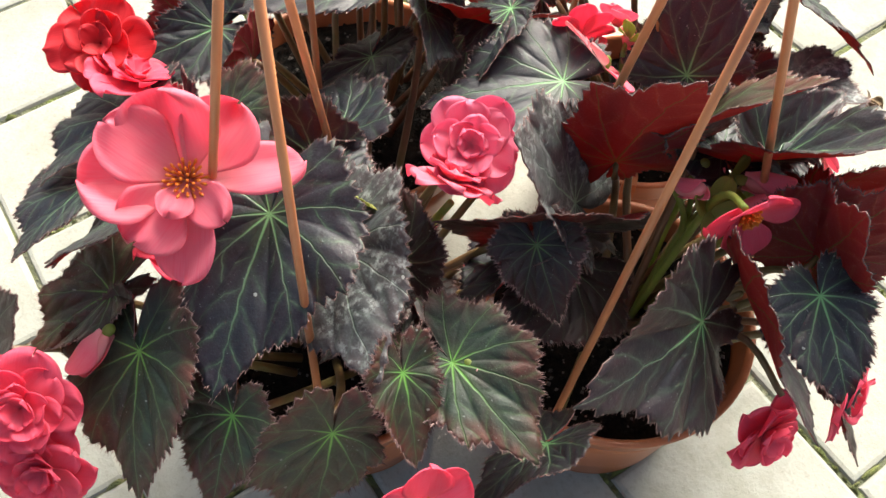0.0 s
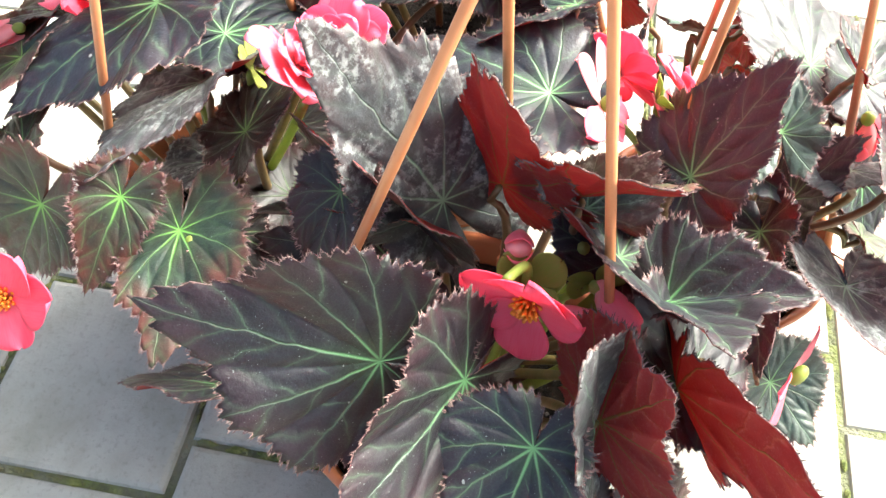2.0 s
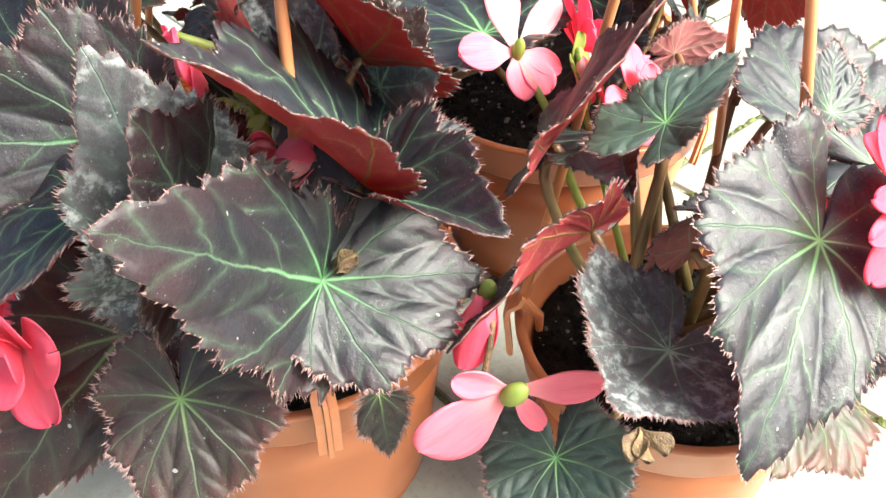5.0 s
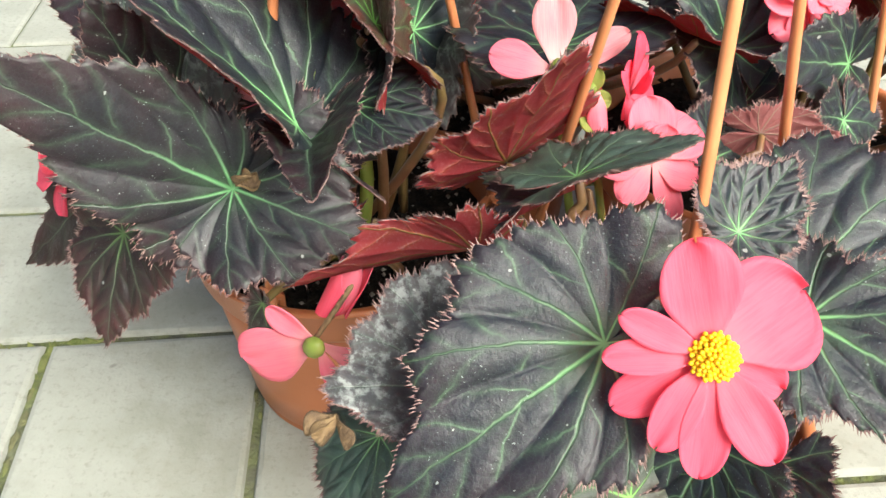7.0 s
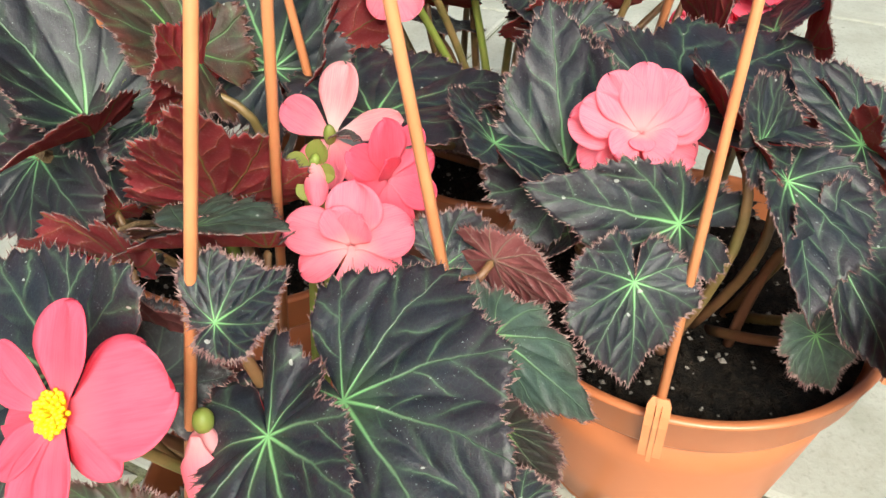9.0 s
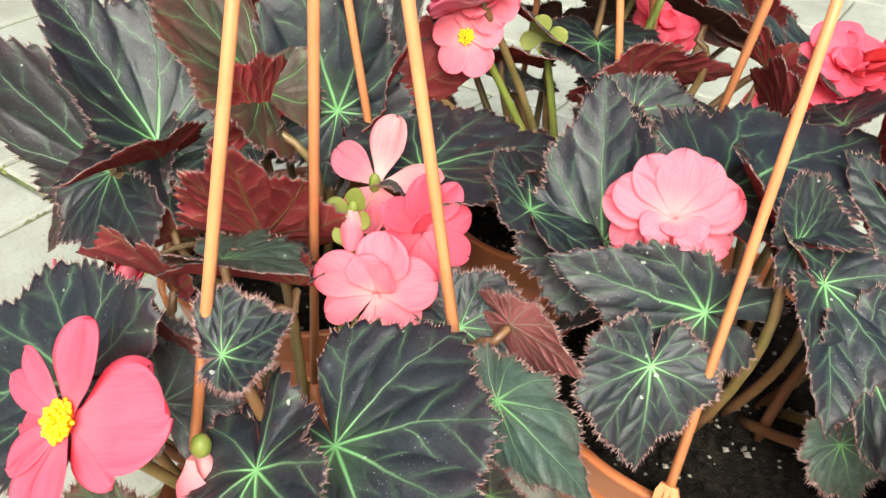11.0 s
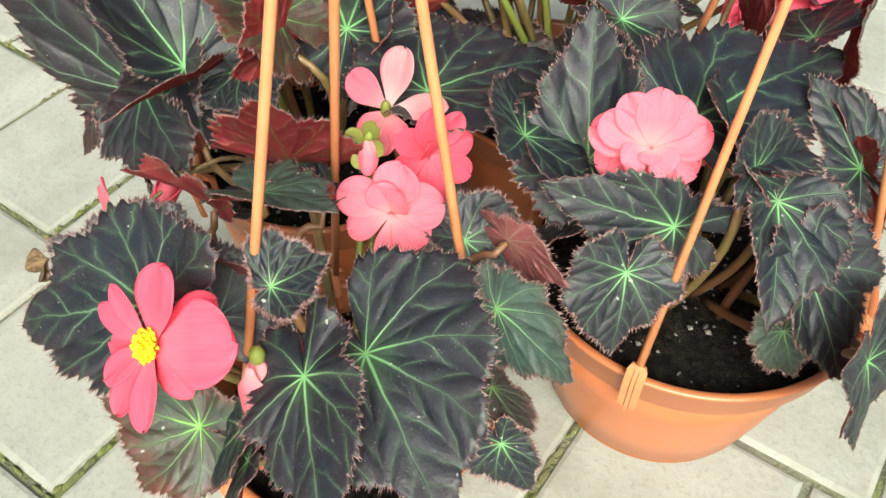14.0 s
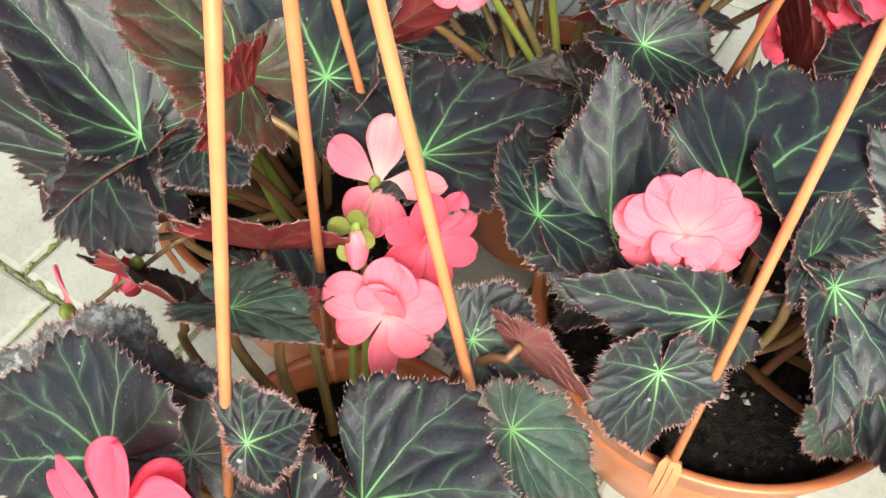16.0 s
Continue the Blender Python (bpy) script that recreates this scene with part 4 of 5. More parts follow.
leaf(begonia_b, (-0.181, 0.425, 0.331), (-0.076, 0.009, -0.039), (-0.450, 0.100, 0.880), 0.36, 0.55, top=LEAF_DARK, under=UNDER_RED, base=0.6, seed=37, stem=(-0.091, 0.489, 0.155), stem_sag=(0.001, -0.001, 0.040))
leaf(begonia_b, (-0.150, 0.395, 0.300), (-0.018, 0.025, 0.109), (-0.100, -0.950, 0.200), 0.4, 0.5, top=LEAF_MILDEW, under=UNDER_RED, cup=0.15, base=0.65, label="dark leaf mottled with white mildew", seed=38, stem=(-0.086, 0.475, 0.155), stem_sag=(-0.005, -0.016, 0.037))
leaf(begonia_b, (-0.103, 0.357, 0.296), (-0.093, -0.053, 0.107), (0.400, -0.800, 0.300), 0.30, 0.22, top=LEAF_PURPLE, under=UNDER_RED, fold=0.05, cup=0.05, base=0.6, seed=39, stem=(-0.065, 0.481, 0.155), stem_sag=(-0.007, -0.020, 0.033))
leaf(begonia_b, (-0.068, 0.378, 0.326), (-0.084, -0.022, 0.112), (0.620, 0.000, 0.700), 0.2, 0.46, top=LEAF_DARK, under=UNDER_RED, fold=0.5, base=0.8, seed=40, stem=(-0.072, 0.465, 0.155), stem_sag=(-0.005, -0.034, 0.040))
leaf(begonia_b, (-0.063, 0.377, 0.318), (0.021, -0.078, 0.024), (-0.110, 0.250, 0.950), 0.44, 0.2, fold=0.95, top=LEAF_PURPLE, under=UNDER_RED, base=0.35, seed=41, stem=(-0.057, 0.474, 0.155), stem_sag=(-0.003, -0.020, 0.037))
leaf(begonia_b, (-0.033, 0.441, 0.356), (-0.056, -0.042, 0.094), (0.831, 0.160, 0.533), 0.4, 0.34, top=LEAF_GREEN, under=UNDER_RED, fold=0.3, base=0.8, seed=42, stem=(-0.079, 0.489, 0.155), stem_sag=(0.010, -0.013, 0.022))
leaf(begonia_b, (-0.027, 0.437, 0.337), (0.009, -0.032, 0.056), (-0.900, -0.300, 0.250), 0.58, 0.6, top=LEAF_DUST_SHEEN, under=UNDER_RED, base=0.4, seed=43, stem=(-0.080, 0.475, 0.155), stem_sag=(0.008, -0.007, 0.039))
leaf(begonia_b, (-0.043, 0.410, 0.320), (0.050, -0.010, 0.002), (-0.091, -0.252, 0.964), 0.8, 0.78, top=LEAF_DARK, under=UNDER_RED, base=1.25, seed=44, stem=(-0.046, 0.472, 0.155), stem_sag=(0.012, -0.015, 0.045))
leaf(begonia_b, (-0.027, 0.529, 0.303), (-0.006, 0.092, 0.135), (-0.500, -0.650, 0.450), 0.28, 0.42, top=LEAF_DUST_SHEEN, under=UNDER_RED, cup=0.2, base=0.75, seed=45, stem=(-0.035, 0.519, 0.155), stem_sag=(-0.002, 0.000, 0.023))
leaf(begonia_b, (-0.018, 0.492, 0.327), (-0.040, -0.010, 0.140), (0.852, -0.501, 0.150), 0.36, 0.36, top=LEAF_DARK, under=UNDER_RED, fold=0.2, base=0.7, seed=46, stem=(-0.052, 0.495, 0.155), stem_sag=(0.017, -0.012, 0.025))
leaf(begonia_b, (-0.178, 0.361, 0.256), (-0.012, -0.040, -0.056), (-0.298, -0.745, 0.596), 0.6, 0.5, top=LEAF_BLACK, under=UNDER_RED, base=0.95, seed=47, stem=(-0.082, 0.484, 0.155), stem_sag=(-0.018, -0.045, 0.020))
leaf(begonia_b, (-0.190, 0.402, 0.269), (-0.090, -0.010, -0.070), (-0.453, -0.605, 0.655), 0.25, 0.42, top=LEAF_BLACK, under=UNDER_RED, base=0.9, seed=48, stem=(-0.123, 0.489, 0.155), stem_sag=(-0.008, -0.009, 0.034))
leaf(begonia_b, (-0.173, 0.625, 0.240), (-0.012, 0.073, -0.008), (0.737, 0.192, 0.648), 0.63, 0.52, top=LEAF_DARK, under=UNDER_RED, seed=50, stem=(-0.094, 0.536, 0.155), stem_sag=(-0.028, 0.036, 0.029))
leaf(begonia_b, (-0.090, 0.333, 0.232), (0.002, -0.003, -0.052), (-0.3, -0.9, 0.1), 0.2, 0.2, base=0.4, top=LEAF_BLACK, under=UNDER_BROWN, seed=51, stem=(-0.062, 0.492, 0.155), stem_sag=(0.013, -0.022, 0.025))
leaf(begonia_c, (0.092, 0.241, 0.316), (-0.093, -0.060, -0.046), (0.062, -0.579, 0.813), 0.36, 0.48, top=LEAF_DARK, under=UNDER_RED, seed=53, stem=(0.125, 0.334, 0.155), stem_sag=(-0.016, -0.023, 0.019))
leaf(begonia_c, (0.196, 0.313, 0.298), (0.095, -0.036, -0.014), (0.05, -0.40, 0.88), 0.74, 0.6, top=LEAF_DARK, under=UNDER_RED, base=0.85, seed=54, stem=(0.159, 0.325, 0.155), stem_sag=(0.040, -0.007, 0.032))
leaf(begonia_c, (0.185, 0.277, 0.302), (0.082, -0.058, -0.012), (-0.10, -0.58, 0.76), 0.36, 0.33, top=LEAF_DARK, under=UNDER_RED, fold=0.1, base=0.85, seed=55, stem=(0.140, 0.304, 0.155), stem_sag=(0.012, -0.009, 0.040))
leaf(begonia_c, (0.149, 0.289, 0.340), (0.024, 0.030, 0.019), (0.147, -0.601, 0.786), 0.62, 0.5, top=LEAF_DARK, under=UNDER_RED, cup=0.25, base=0.4, seed=56, stem=(0.148, 0.336, 0.155), stem_sag=(0.009, -0.013, 0.042))
leaf(begonia_c, (0.116, 0.234, 0.214), (-0.064, -0.037, 0.004), (0.351, -0.524, 0.776), 0.61, 0.36, top=LEAF_GREEN, under=UNDER_BROWN, seed=57, stem=(0.135, 0.332, 0.155), stem_sag=(-0.004, -0.021, 0.032))
leaf(begonia_c, (0.029, 0.259, 0.263), (-0.060, -0.022, 0.008), (0.25, -0.18, 0.92), 0.72, 0.8, cup=0.3, top=LEAF_DUST_SHEEN, under=UNDER_RED, base=0.8, seed=58, stem=(0.111, 0.312, 0.155), stem_sag=(-0.016, -0.010, 0.022))
leaf(begonia_c, (0.223, 0.397, 0.286), (0.058, 0.020, -0.047), (0.608, 0.094, 0.789), 0.39, 0.36, top=LEAF_YOUNG, under=UNDER_BROWN, base=0.6, seed=59, stem=(0.177, 0.372, 0.155), stem_sag=(0.022, 0.017, 0.045))
leaf(begonia_c, (0.170, 0.425, 0.285), (0.044, 0.014, -0.028), (0.571, -0.251, 0.782), 0.68, 0.36, top=LEAF_DARK, under=UNDER_RED, seed=60, stem=(0.167, 0.360, 0.155), stem_sag=(0.001, 0.017, 0.028))
leaf(begonia_c, (0.196, 0.439, 0.295), (0.051, 0.003, -0.002), (-0.059, 0.998, 0.012), 0.65, 0.37, top=LEAF_DARK, under=UNDER_PINK, seed=61, stem=(0.147, 0.371, 0.155), stem_sag=(-0.002, 0.012, 0.030))
leaf(begonia_c, (0.081, 0.333, 0.334), (0.057, 0.014, 0.020), (-0.368, 0.229, 0.901), 0.51, 0.36, top=LEAF_YOUNG, under=UNDER_BROWN, base=1.2, fold=0.2, seed=62, stem=(0.093, 0.350, 0.155), stem_sag=(-0.011, -0.010, 0.037))
leaf(begonia_c, (0.046, 0.380, 0.308), (0.032, -0.036, 0.088), (-0.550, 0.720, 0.420), 0.52, 0.5, droop=0.0, top=LEAF_DARK, under=UNDER_RED, fold=0.12, base=0.5, seed=63, stem=(0.099, 0.360, 0.155), stem_sag=(-0.022, 0.021, 0.039))
leaf(begonia_c, (0.090, 0.372, 0.300), (-0.050, -0.060, 0.018), (-0.52, 0.34, 0.78), 0.24, 0.42, fold=0.9, top=LEAF_DARK, under=UNDER_RED, base=0.4, seed=64, stem=(0.105, 0.343, 0.155), stem_sag=(-0.014, -0.008, 0.043))
leaf(begonia_c, (0.032, 0.326, 0.290), (-0.097, -0.012, -0.012), (-0.10, 0.75, 0.55), 0.34, 0.25, base=0.6, fold=0.35, top=LEAF_DARK, under=UNDER_RED, seed=65, stem=(0.106, 0.324, 0.155), stem_sag=(-0.024, -0.006, 0.028))
leaf(begonia_c, (-0.016, 0.279, 0.188), (-0.026, -0.042, -0.022), (-0.420, -0.280, 0.860), 0.72, 0.72, base=1.0, top=LEAF_YOUNG, under=UNDER_BROWN, seed=66, stem=(0.102, 0.328, 0.155), stem_sag=(-0.022, -0.023, 0.019))
leaf(begonia_c, (0.085, 0.305, 0.270), (0.006, -0.021, 0.073), (-0.195, 0.939, 0.283), 0.58, 0.54, top=LEAF_DARK, under=UNDER_PINK, seed=67, stem=(0.127, 0.326, 0.155), stem_sag=(0.001, -0.005, 0.028))
leaf(begonia_c, (0.253, 0.361, 0.270), (0.026, 0.011, -0.045), (0.435, -0.900, 0.023), 0.36, 0.48, top=LEAF_BLACK, under=UNDER_RED, seed=68, stem=(0.164, 0.367, 0.155), stem_sag=(0.013, 0.008, 0.037))
leaf(begonia_c, (0.266, 0.359, 0.220), (0.025, 0.006, -0.044), (0.690, -0.653, 0.311), 0.36, 0.49, top=LEAF_DARK, under=UNDER_RED, seed=69, stem=(0.178, 0.352, 0.155), stem_sag=(0.033, -0.009, 0.029))
leaf(begonia_c, (0.151, 0.248, 0.240), (-0.024, -0.028, -0.060), (-0.627, -0.581, 0.519), 0.52, 0.41, top=LEAF_DARK, under=UNDER_RED, seed=70, stem=(0.139, 0.307, 0.155), stem_sag=(-0.003, -0.019, 0.043))
leaf(begonia_c, (0.177, 0.234, 0.250), (-0.022, -0.016, -0.053), (-0.623, -0.640, 0.449), 0.47, 0.38, top=LEAF_DARK, under=UNDER_RED, seed=71, stem=(0.130, 0.341, 0.155), stem_sag=(0.007, -0.017, 0.022))
leaf(begonia_c, (0.108, 0.272, 0.290), (-0.054, 0.023, 0.031), (0.540, 0.129, 0.832), 0.42, 0.56, top=LEAF_DUST_SHEEN, under=UNDER_RED, seed=72, stem=(0.123, 0.312, 0.155), stem_sag=(-0.000, -0.026, 0.030))
leaf(begonia_d, (0.261, 0.483, 0.279), (0.018, -0.025, -0.054), (0.707, -0.530, 0.468), 0.55, 0.68, top=LEAF_DARK, under=UNDER_RED, base=0.8, seed=73, stem=(0.264, 0.561, 0.155), stem_sag=(-0.001, -0.016, 0.016))
leaf(begonia_d, (0.268, 0.521, 0.299), (-0.065, -0.063, 0.034), (0.742, -0.622, 0.251), 0.4, 0.3, top=LEAF_DARK, under=UNDER_RED, base=0.9, droop=0.15, seed=74, stem=(0.260, 0.590, 0.155), stem_sag=(0.000, -0.022, 0.041))
leaf(begonia_d, (0.192, 0.526, 0.304), (-0.046, 0.046, 0.086), (0.313, -0.756, 0.575), 0.40, 0.36, top=LEAF_DARK, under=UNDER_RED, fold=0.5, seed=75, stem=(0.205, 0.603, 0.155), stem_sag=(0.005, -0.027, 0.022))
leaf(begonia_d, (0.239, 0.568, 0.345), (0.029, 0.167, -0.012), (0.231, 0.031, 0.973), 0.36, 0.36, base=0.35, top=LEAF_DARK, under=UNDER_RED, seed=76, stem=(0.235, 0.589, 0.155), stem_sag=(-0.005, -0.008, 0.026))
leaf(begonia_d, (0.293, 0.556, 0.342), (0.010, 0.058, -0.011), (0.927, -0.101, 0.360), 0.61, 0.37, top=LEAF_DARK, under=UNDER_RED, seed=77, stem=(0.259, 0.563, 0.155), stem_sag=(0.024, -0.013, 0.033))
leaf(begonia_d, (0.309, 0.571, 0.316), (0.045, -0.061, -0.033), (0.536, -0.062, 0.842), 0.59, 0.36, top=LEAF_DARK, under=UNDER_RED, fold=0.3, base=0.6, seed=78, stem=(0.266, 0.595, 0.155), stem_sag=(0.019, -0.014, 0.025))
leaf(begonia_d, (0.346, 0.560, 0.288), (0.055, -0.016, -0.056), (0.657, -0.249, 0.712), 0.61, 0.36, top=LEAF_DARK, under=UNDER_RED, seed=79, stem=(0.297, 0.591, 0.155), stem_sag=(-0.002, 0.002, 0.044))
leaf(begonia_d, (0.352, 0.554, 0.231), (0.022, 0.004, -0.044), (0.643, -0.718, 0.267), 0.55, 0.45, top=LEAF_YOUNG, under=UNDER_BROWN, seed=80, stem=(0.275, 0.602, 0.155), stem_sag=(0.028, -0.024, 0.022))
leaf(begonia_d, (0.332, 0.645, 0.310), (-0.058, 0.016, 0.042), (0.502, -0.306, 0.809), 0.36, 0.56, top=LEAF_DARK, under=UNDER_RED, seed=81, stem=(0.282, 0.616, 0.155), stem_sag=(0.020, 0.012, 0.029))
leaf(begonia_d, (0.406, 0.536, 0.270), (0.027, 0.005, -0.076), (0.942, 0.024, 0.334), 0.68, 0.53, top=LEAF_DARK, under=UNDER_RED, seed=82, stem=(0.285, 0.624, 0.155), stem_sag=(0.043, -0.002, 0.022))
leaf(begonia_d, (0.271, 0.577, 0.330), (-0.007, -0.037, 0.060), (0.589, 0.657, 0.470), 0.55, 0.69, top=LEAF_DARK, under=UNDER_RED, seed=83, stem=(0.266, 0.582, 0.155), stem_sag=(-0.001, -0.005, 0.041))
leaf(begonia_d, (0.162, 0.779, 0.330), (-0.074, -0.002, 0.030), (0.280, 0.770, 0.574), 0.36, 0.3, fold=0.4, top=LEAF_DARK, under=UNDER_RED, seed=84, stem=(0.226, 0.637, 0.155), stem_sag=(-0.023, 0.028, 0.018))
leaf(begonia_d, (0.207, 0.715, 0.320), (-0.050, 0.056, 0.011), (0.753, 0.627, 0.199), 0.55, 0.46, top=LEAF_DARK, under=UNDER_RED, seed=85, stem=(0.236, 0.649, 0.155), stem_sag=(-0.007, 0.010, 0.035))
leaf(begonia_d, (0.244, 0.732, 0.330), (-0.013, 0.080, 0.002), (-0.575, -0.113, 0.810), 0.56, 0.36, top=LEAF_DARK, under=UNDER_RED, seed=86, stem=(0.232, 0.636, 0.155), stem_sag=(0.000, 0.008, 0.036))
leaf(begonia_d, (0.268, 0.744, 0.320), (0.019, -0.038, 0.060), (0.915, 0.401, -0.045), 0.52, 0.63, top=LEAF_DARK, under=UNDER_RED, seed=87, stem=(0.244, 0.654, 0.155), stem_sag=(-0.008, 0.031, 0.045))
leaf(begonia_d, (0.204, 0.512, 0.270), (-0.042, 0.024, -0.045), (-0.762, -0.165, 0.626), 0.51, 0.67, top=LEAF_DARK, under=UNDER_RED, seed=88, stem=(0.233, 0.596, 0.155), stem_sag=(-0.011, -0.026, 0.032))
leaf(begonia_d, (0.324, 0.661, 0.300), (0.022, 0.032, -0.078), (0.504, 0.741, 0.444), 0.67, 0.41, top=LEAF_DARK, under=UNDER_RED, seed=89, stem=(0.286, 0.643, 0.155), stem_sag=(0.028, 0.018, 0.043))
leaf(begonia_b, (-0.103, 0.357, 0.297), (0.081, -0.024, -0.014), (-0.050, -0.621, 0.782), 0.72, 0.6, top=LEAF_PURPLE, under=UNDER_RED, base=0.55, seed=92, stem=(-0.092, 0.491, 0.155), stem_sag=(-0.022, -0.036, 0.021))
leaf(begonia_b, (-0.148, 0.395, 0.317), (-0.011, -0.029, 0.081), (0.68, -0.73, -0.10), 0.57, 0.66, top=LEAF_PURPLE, under=UNDER_RED, base=0.8, seed=93, stem=(-0.084, 0.488, 0.155), stem_sag=(-0.007, -0.008, 0.021))


# ---- flowers and buds ----
def petals(fl, rows, mat_p, radius, seed=1):
    """Petals in rows of spin, lift, length and width over the flower's radius, and height above its plane."""
    for k, (spin, lift, ln, wd, off) in enumerate(rows):
        petal(fl, spin, lift, ln * radius, wd * radius, 0.1, -0.08, 0.085, mat_p, seed * 31 + k, off * radius, notch=0.05)


def single_flower(plant, at, face, radius, mat_p, seed=1, count=5, lift=12, label="", heart=None, spin=0, heart_r=0.22):
    rnd = random.Random(seed)
    fl = flower(plant, at, face, radius, spin, label)
    rows = [(360 * i / count + rnd.uniform(-12, 12), lift + rnd.uniform(-8, 8), rnd.uniform(0.88, 1.05), rnd.uniform(0.75, 1.0), 0.0 + 0.02 * (i % 2)) for i in range(count)]
    petals(fl, rows, mat_p, radius, seed)
    stamens(fl, heart_r * radius, seed, heart or POLLEN, 30, 0.16 * radius)
    return fl


# wide coral flower with a yellow heart
big = flower(begonia_c, (0.130, 0.224, 0.331), (-0.05, -0.72, 0.68), 0.043, 0, "wide coral-pink single flower with a yellow heart")
petals(big, ((40, -12, 1.14, 1.1, 0.0), (108, 16, 1.08, 0.74, 0.02), (163, 20, 0.94, 0.32, 0.05), (186, 14, 0.99, 0.34, 0.04), (216, -2, 1.02, 0.46, 0.0), (243, 6, 0.98, 0.42, 0.03), (271, 2, 1.1, 0.46, 0.05), (306, 8, 1.06, 0.5, 0.03), (338, -14, 0.8, 0.5, -0.02), (76, -16, 0.95, 0.6, -0.03)), PETAL_CORAL, 0.043, 2)
stamens(big, 0.0095, 5, POLLEN, 90, 0.008)
flower_stalk(begonia_c, ((0.134, 0.32, 0.156), (0.13, 0.27, 0.24), (0.131, 0.24, 0.30), (0.130, 0.227, 0.33)), 0.003)

# pale flower above a cluster of coral ones
pale = flower(begonia_c, (0.072, 0.450, 0.325), (0.08, -0.62, 0.62), 0.045, 0, "pale pink four-petalled flower with a green ovary")
petals(pale, ((92, 20, 1.05, 0.62, 0.0), (24, 12, 1.15, 0.42, 0.0)), PETAL_PALE, 0.043, 4)
petals(pale, ((165, 8, 0.95, 0.55, 0.0), (-70, 4, 0.75, 0.5, 0.0), (-112, 4, 0.7, 0.5, 0.0), (-35, 2, 0.8, 0.4, 0.0)), PETAL_PINK, 0.043, 44)
blob("ovary", pale, (0, 0, 0.003), (0.008, 0.004, 0.004), (0.1, 0.6, 0.8), STALK_GREEN, "yellow-green ovary")
flower_stalk(begonia_c, ((0.12, 0.36, 0.156), (0.09, 0.40, 0.24), (0.08, 0.42, 0.29), (0.073, 0.448, 0.32)), 0.0028, STALK_GREEN)
open_coral = flower(begonia_c, (0.128, 0.399, 0.300), (0.35, -0.5, 0.75), 0.04, 0, "loose coral flower low between the leaves")
petals(open_coral, ((80, 30, 1.0, 0.9, 0.0), (160, 8, 1.1, 0.8, 0.0), (20, 14, 1.0, 0.9, 0.02), (205, 0, 0.9, 0.6, 0.0), (270, -4, 1.1, 0.5, 0.03), (320, 5, 0.85, 0.8, 0.0), (120, 45, 0.7, 0.6, 0.05), (60, 55, 0.6, 0.6, 0.05)), PETAL_PINK, 0.036, 11)
side_coral = flower(begonia_c, (0.117, 0.446, 0.314), (0.8, -0.3, 0.3), 0.04, 0, "full coral flower seen from its side")
petals(side_coral, ((90, 25, 1.1, 0.7, 0.0), (50, 15, 1.0, 0.6, 0.02), (130, 20, 1.0, 0.6, 0.0), (10, 10, 0.9, 0.6, 0.0), (-40, 10, 0.95, 0.6, 0.02), (-90, 8, 1.1, 0.55, 0.0), (180, 15, 0.9, 0.6, 0.02), (-140, 10, 1.0, 0.55, 0.0), (110, 50, 0.7, 0.5, 0.04)), PETAL_CORAL, 0.036, 12)
bud(begonia_c, (0.094, 0.411, 0.322), (0.2, -0.3, -0.9), 0.012, PETAL_PINK, "small half-closed pink bud")
sheath = flower(begonia_c, (0.088, 0.416, 0.326), (0.4, -0.6, 0.5), 0.017, 0, "yellow-green bracts round the flower stalk", "bracts")
petals(sheath, ((70, 40, 1.2, 0.8, 0), (160, 35, 1.0, 0.8, 0), (260, 20, 1.1, 0.8, 0), (340, 30, 0.9, 0.7, 0)), STALK_PETAL, 0.017, 51)
flower_stalk(begonia_c, ((0.12, 0.36, 0.156), (0.11, 0.39, 0.23), (0.096, 0.412, 0.30), (0.09, 0.414, 0.335)), 0.0024, STALK_GREEN)
bud(begonia_c, (0.157, 0.262, 0.277), (0.15, -0.25, -0.9), 0.021, PETAL_PINK, "plump pink bud hanging on a short stalk")
flower_stalk(begonia_c, ((0.134, 0.33, 0.156), (0.148, 0.29, 0.24), (0.155, 0.267, 0.300)), 0.0026)

# hanging pink flower over the pot's rim
hang = flower(begonia_b, (-0.045, 0.284, 0.256), (-0.25, -0.85, 0.2), 0.03, 0, "drooping pink flower with a green ovary over the rim")
petals(hang, ((210, 4, 1.65, 1.05, 0.0), (-8, 6, 1.5, 0.6, 0.0), (155, 8, 1.0, 0.5, 0.0), (-62, 8, 0.95, 0.36, 0.0)), PETAL_PINK, 0.032, 6)
blob("ovary", hang, (0, 0, 0.004), (0.008, 0.006, 0.005), (0.5, 0.6, 0.3), STALK_GREEN, "bright green ovary")
bud(begonia_b, (-0.038, 0.324, 0.258), (-0.4, -0.2, -0.8), 0.019, PETAL_CORAL, "coral bud hanging over the rim")
flower_stalk(begonia_b, ((-0.06, 0.46, 0.156), (-0.03, 0.38, 0.26), (-0.03, 0.325, 0.268), (-0.052, 0.30, 0.24)), 0.0018, DRY)

# double flower of the nearest pot with open soil
dd = flower(begonia_d, (0.236, 0.523, 0.346), (0.45, -0.72, 0.55), 0.042, 0, "double coral flower with fanned petals")
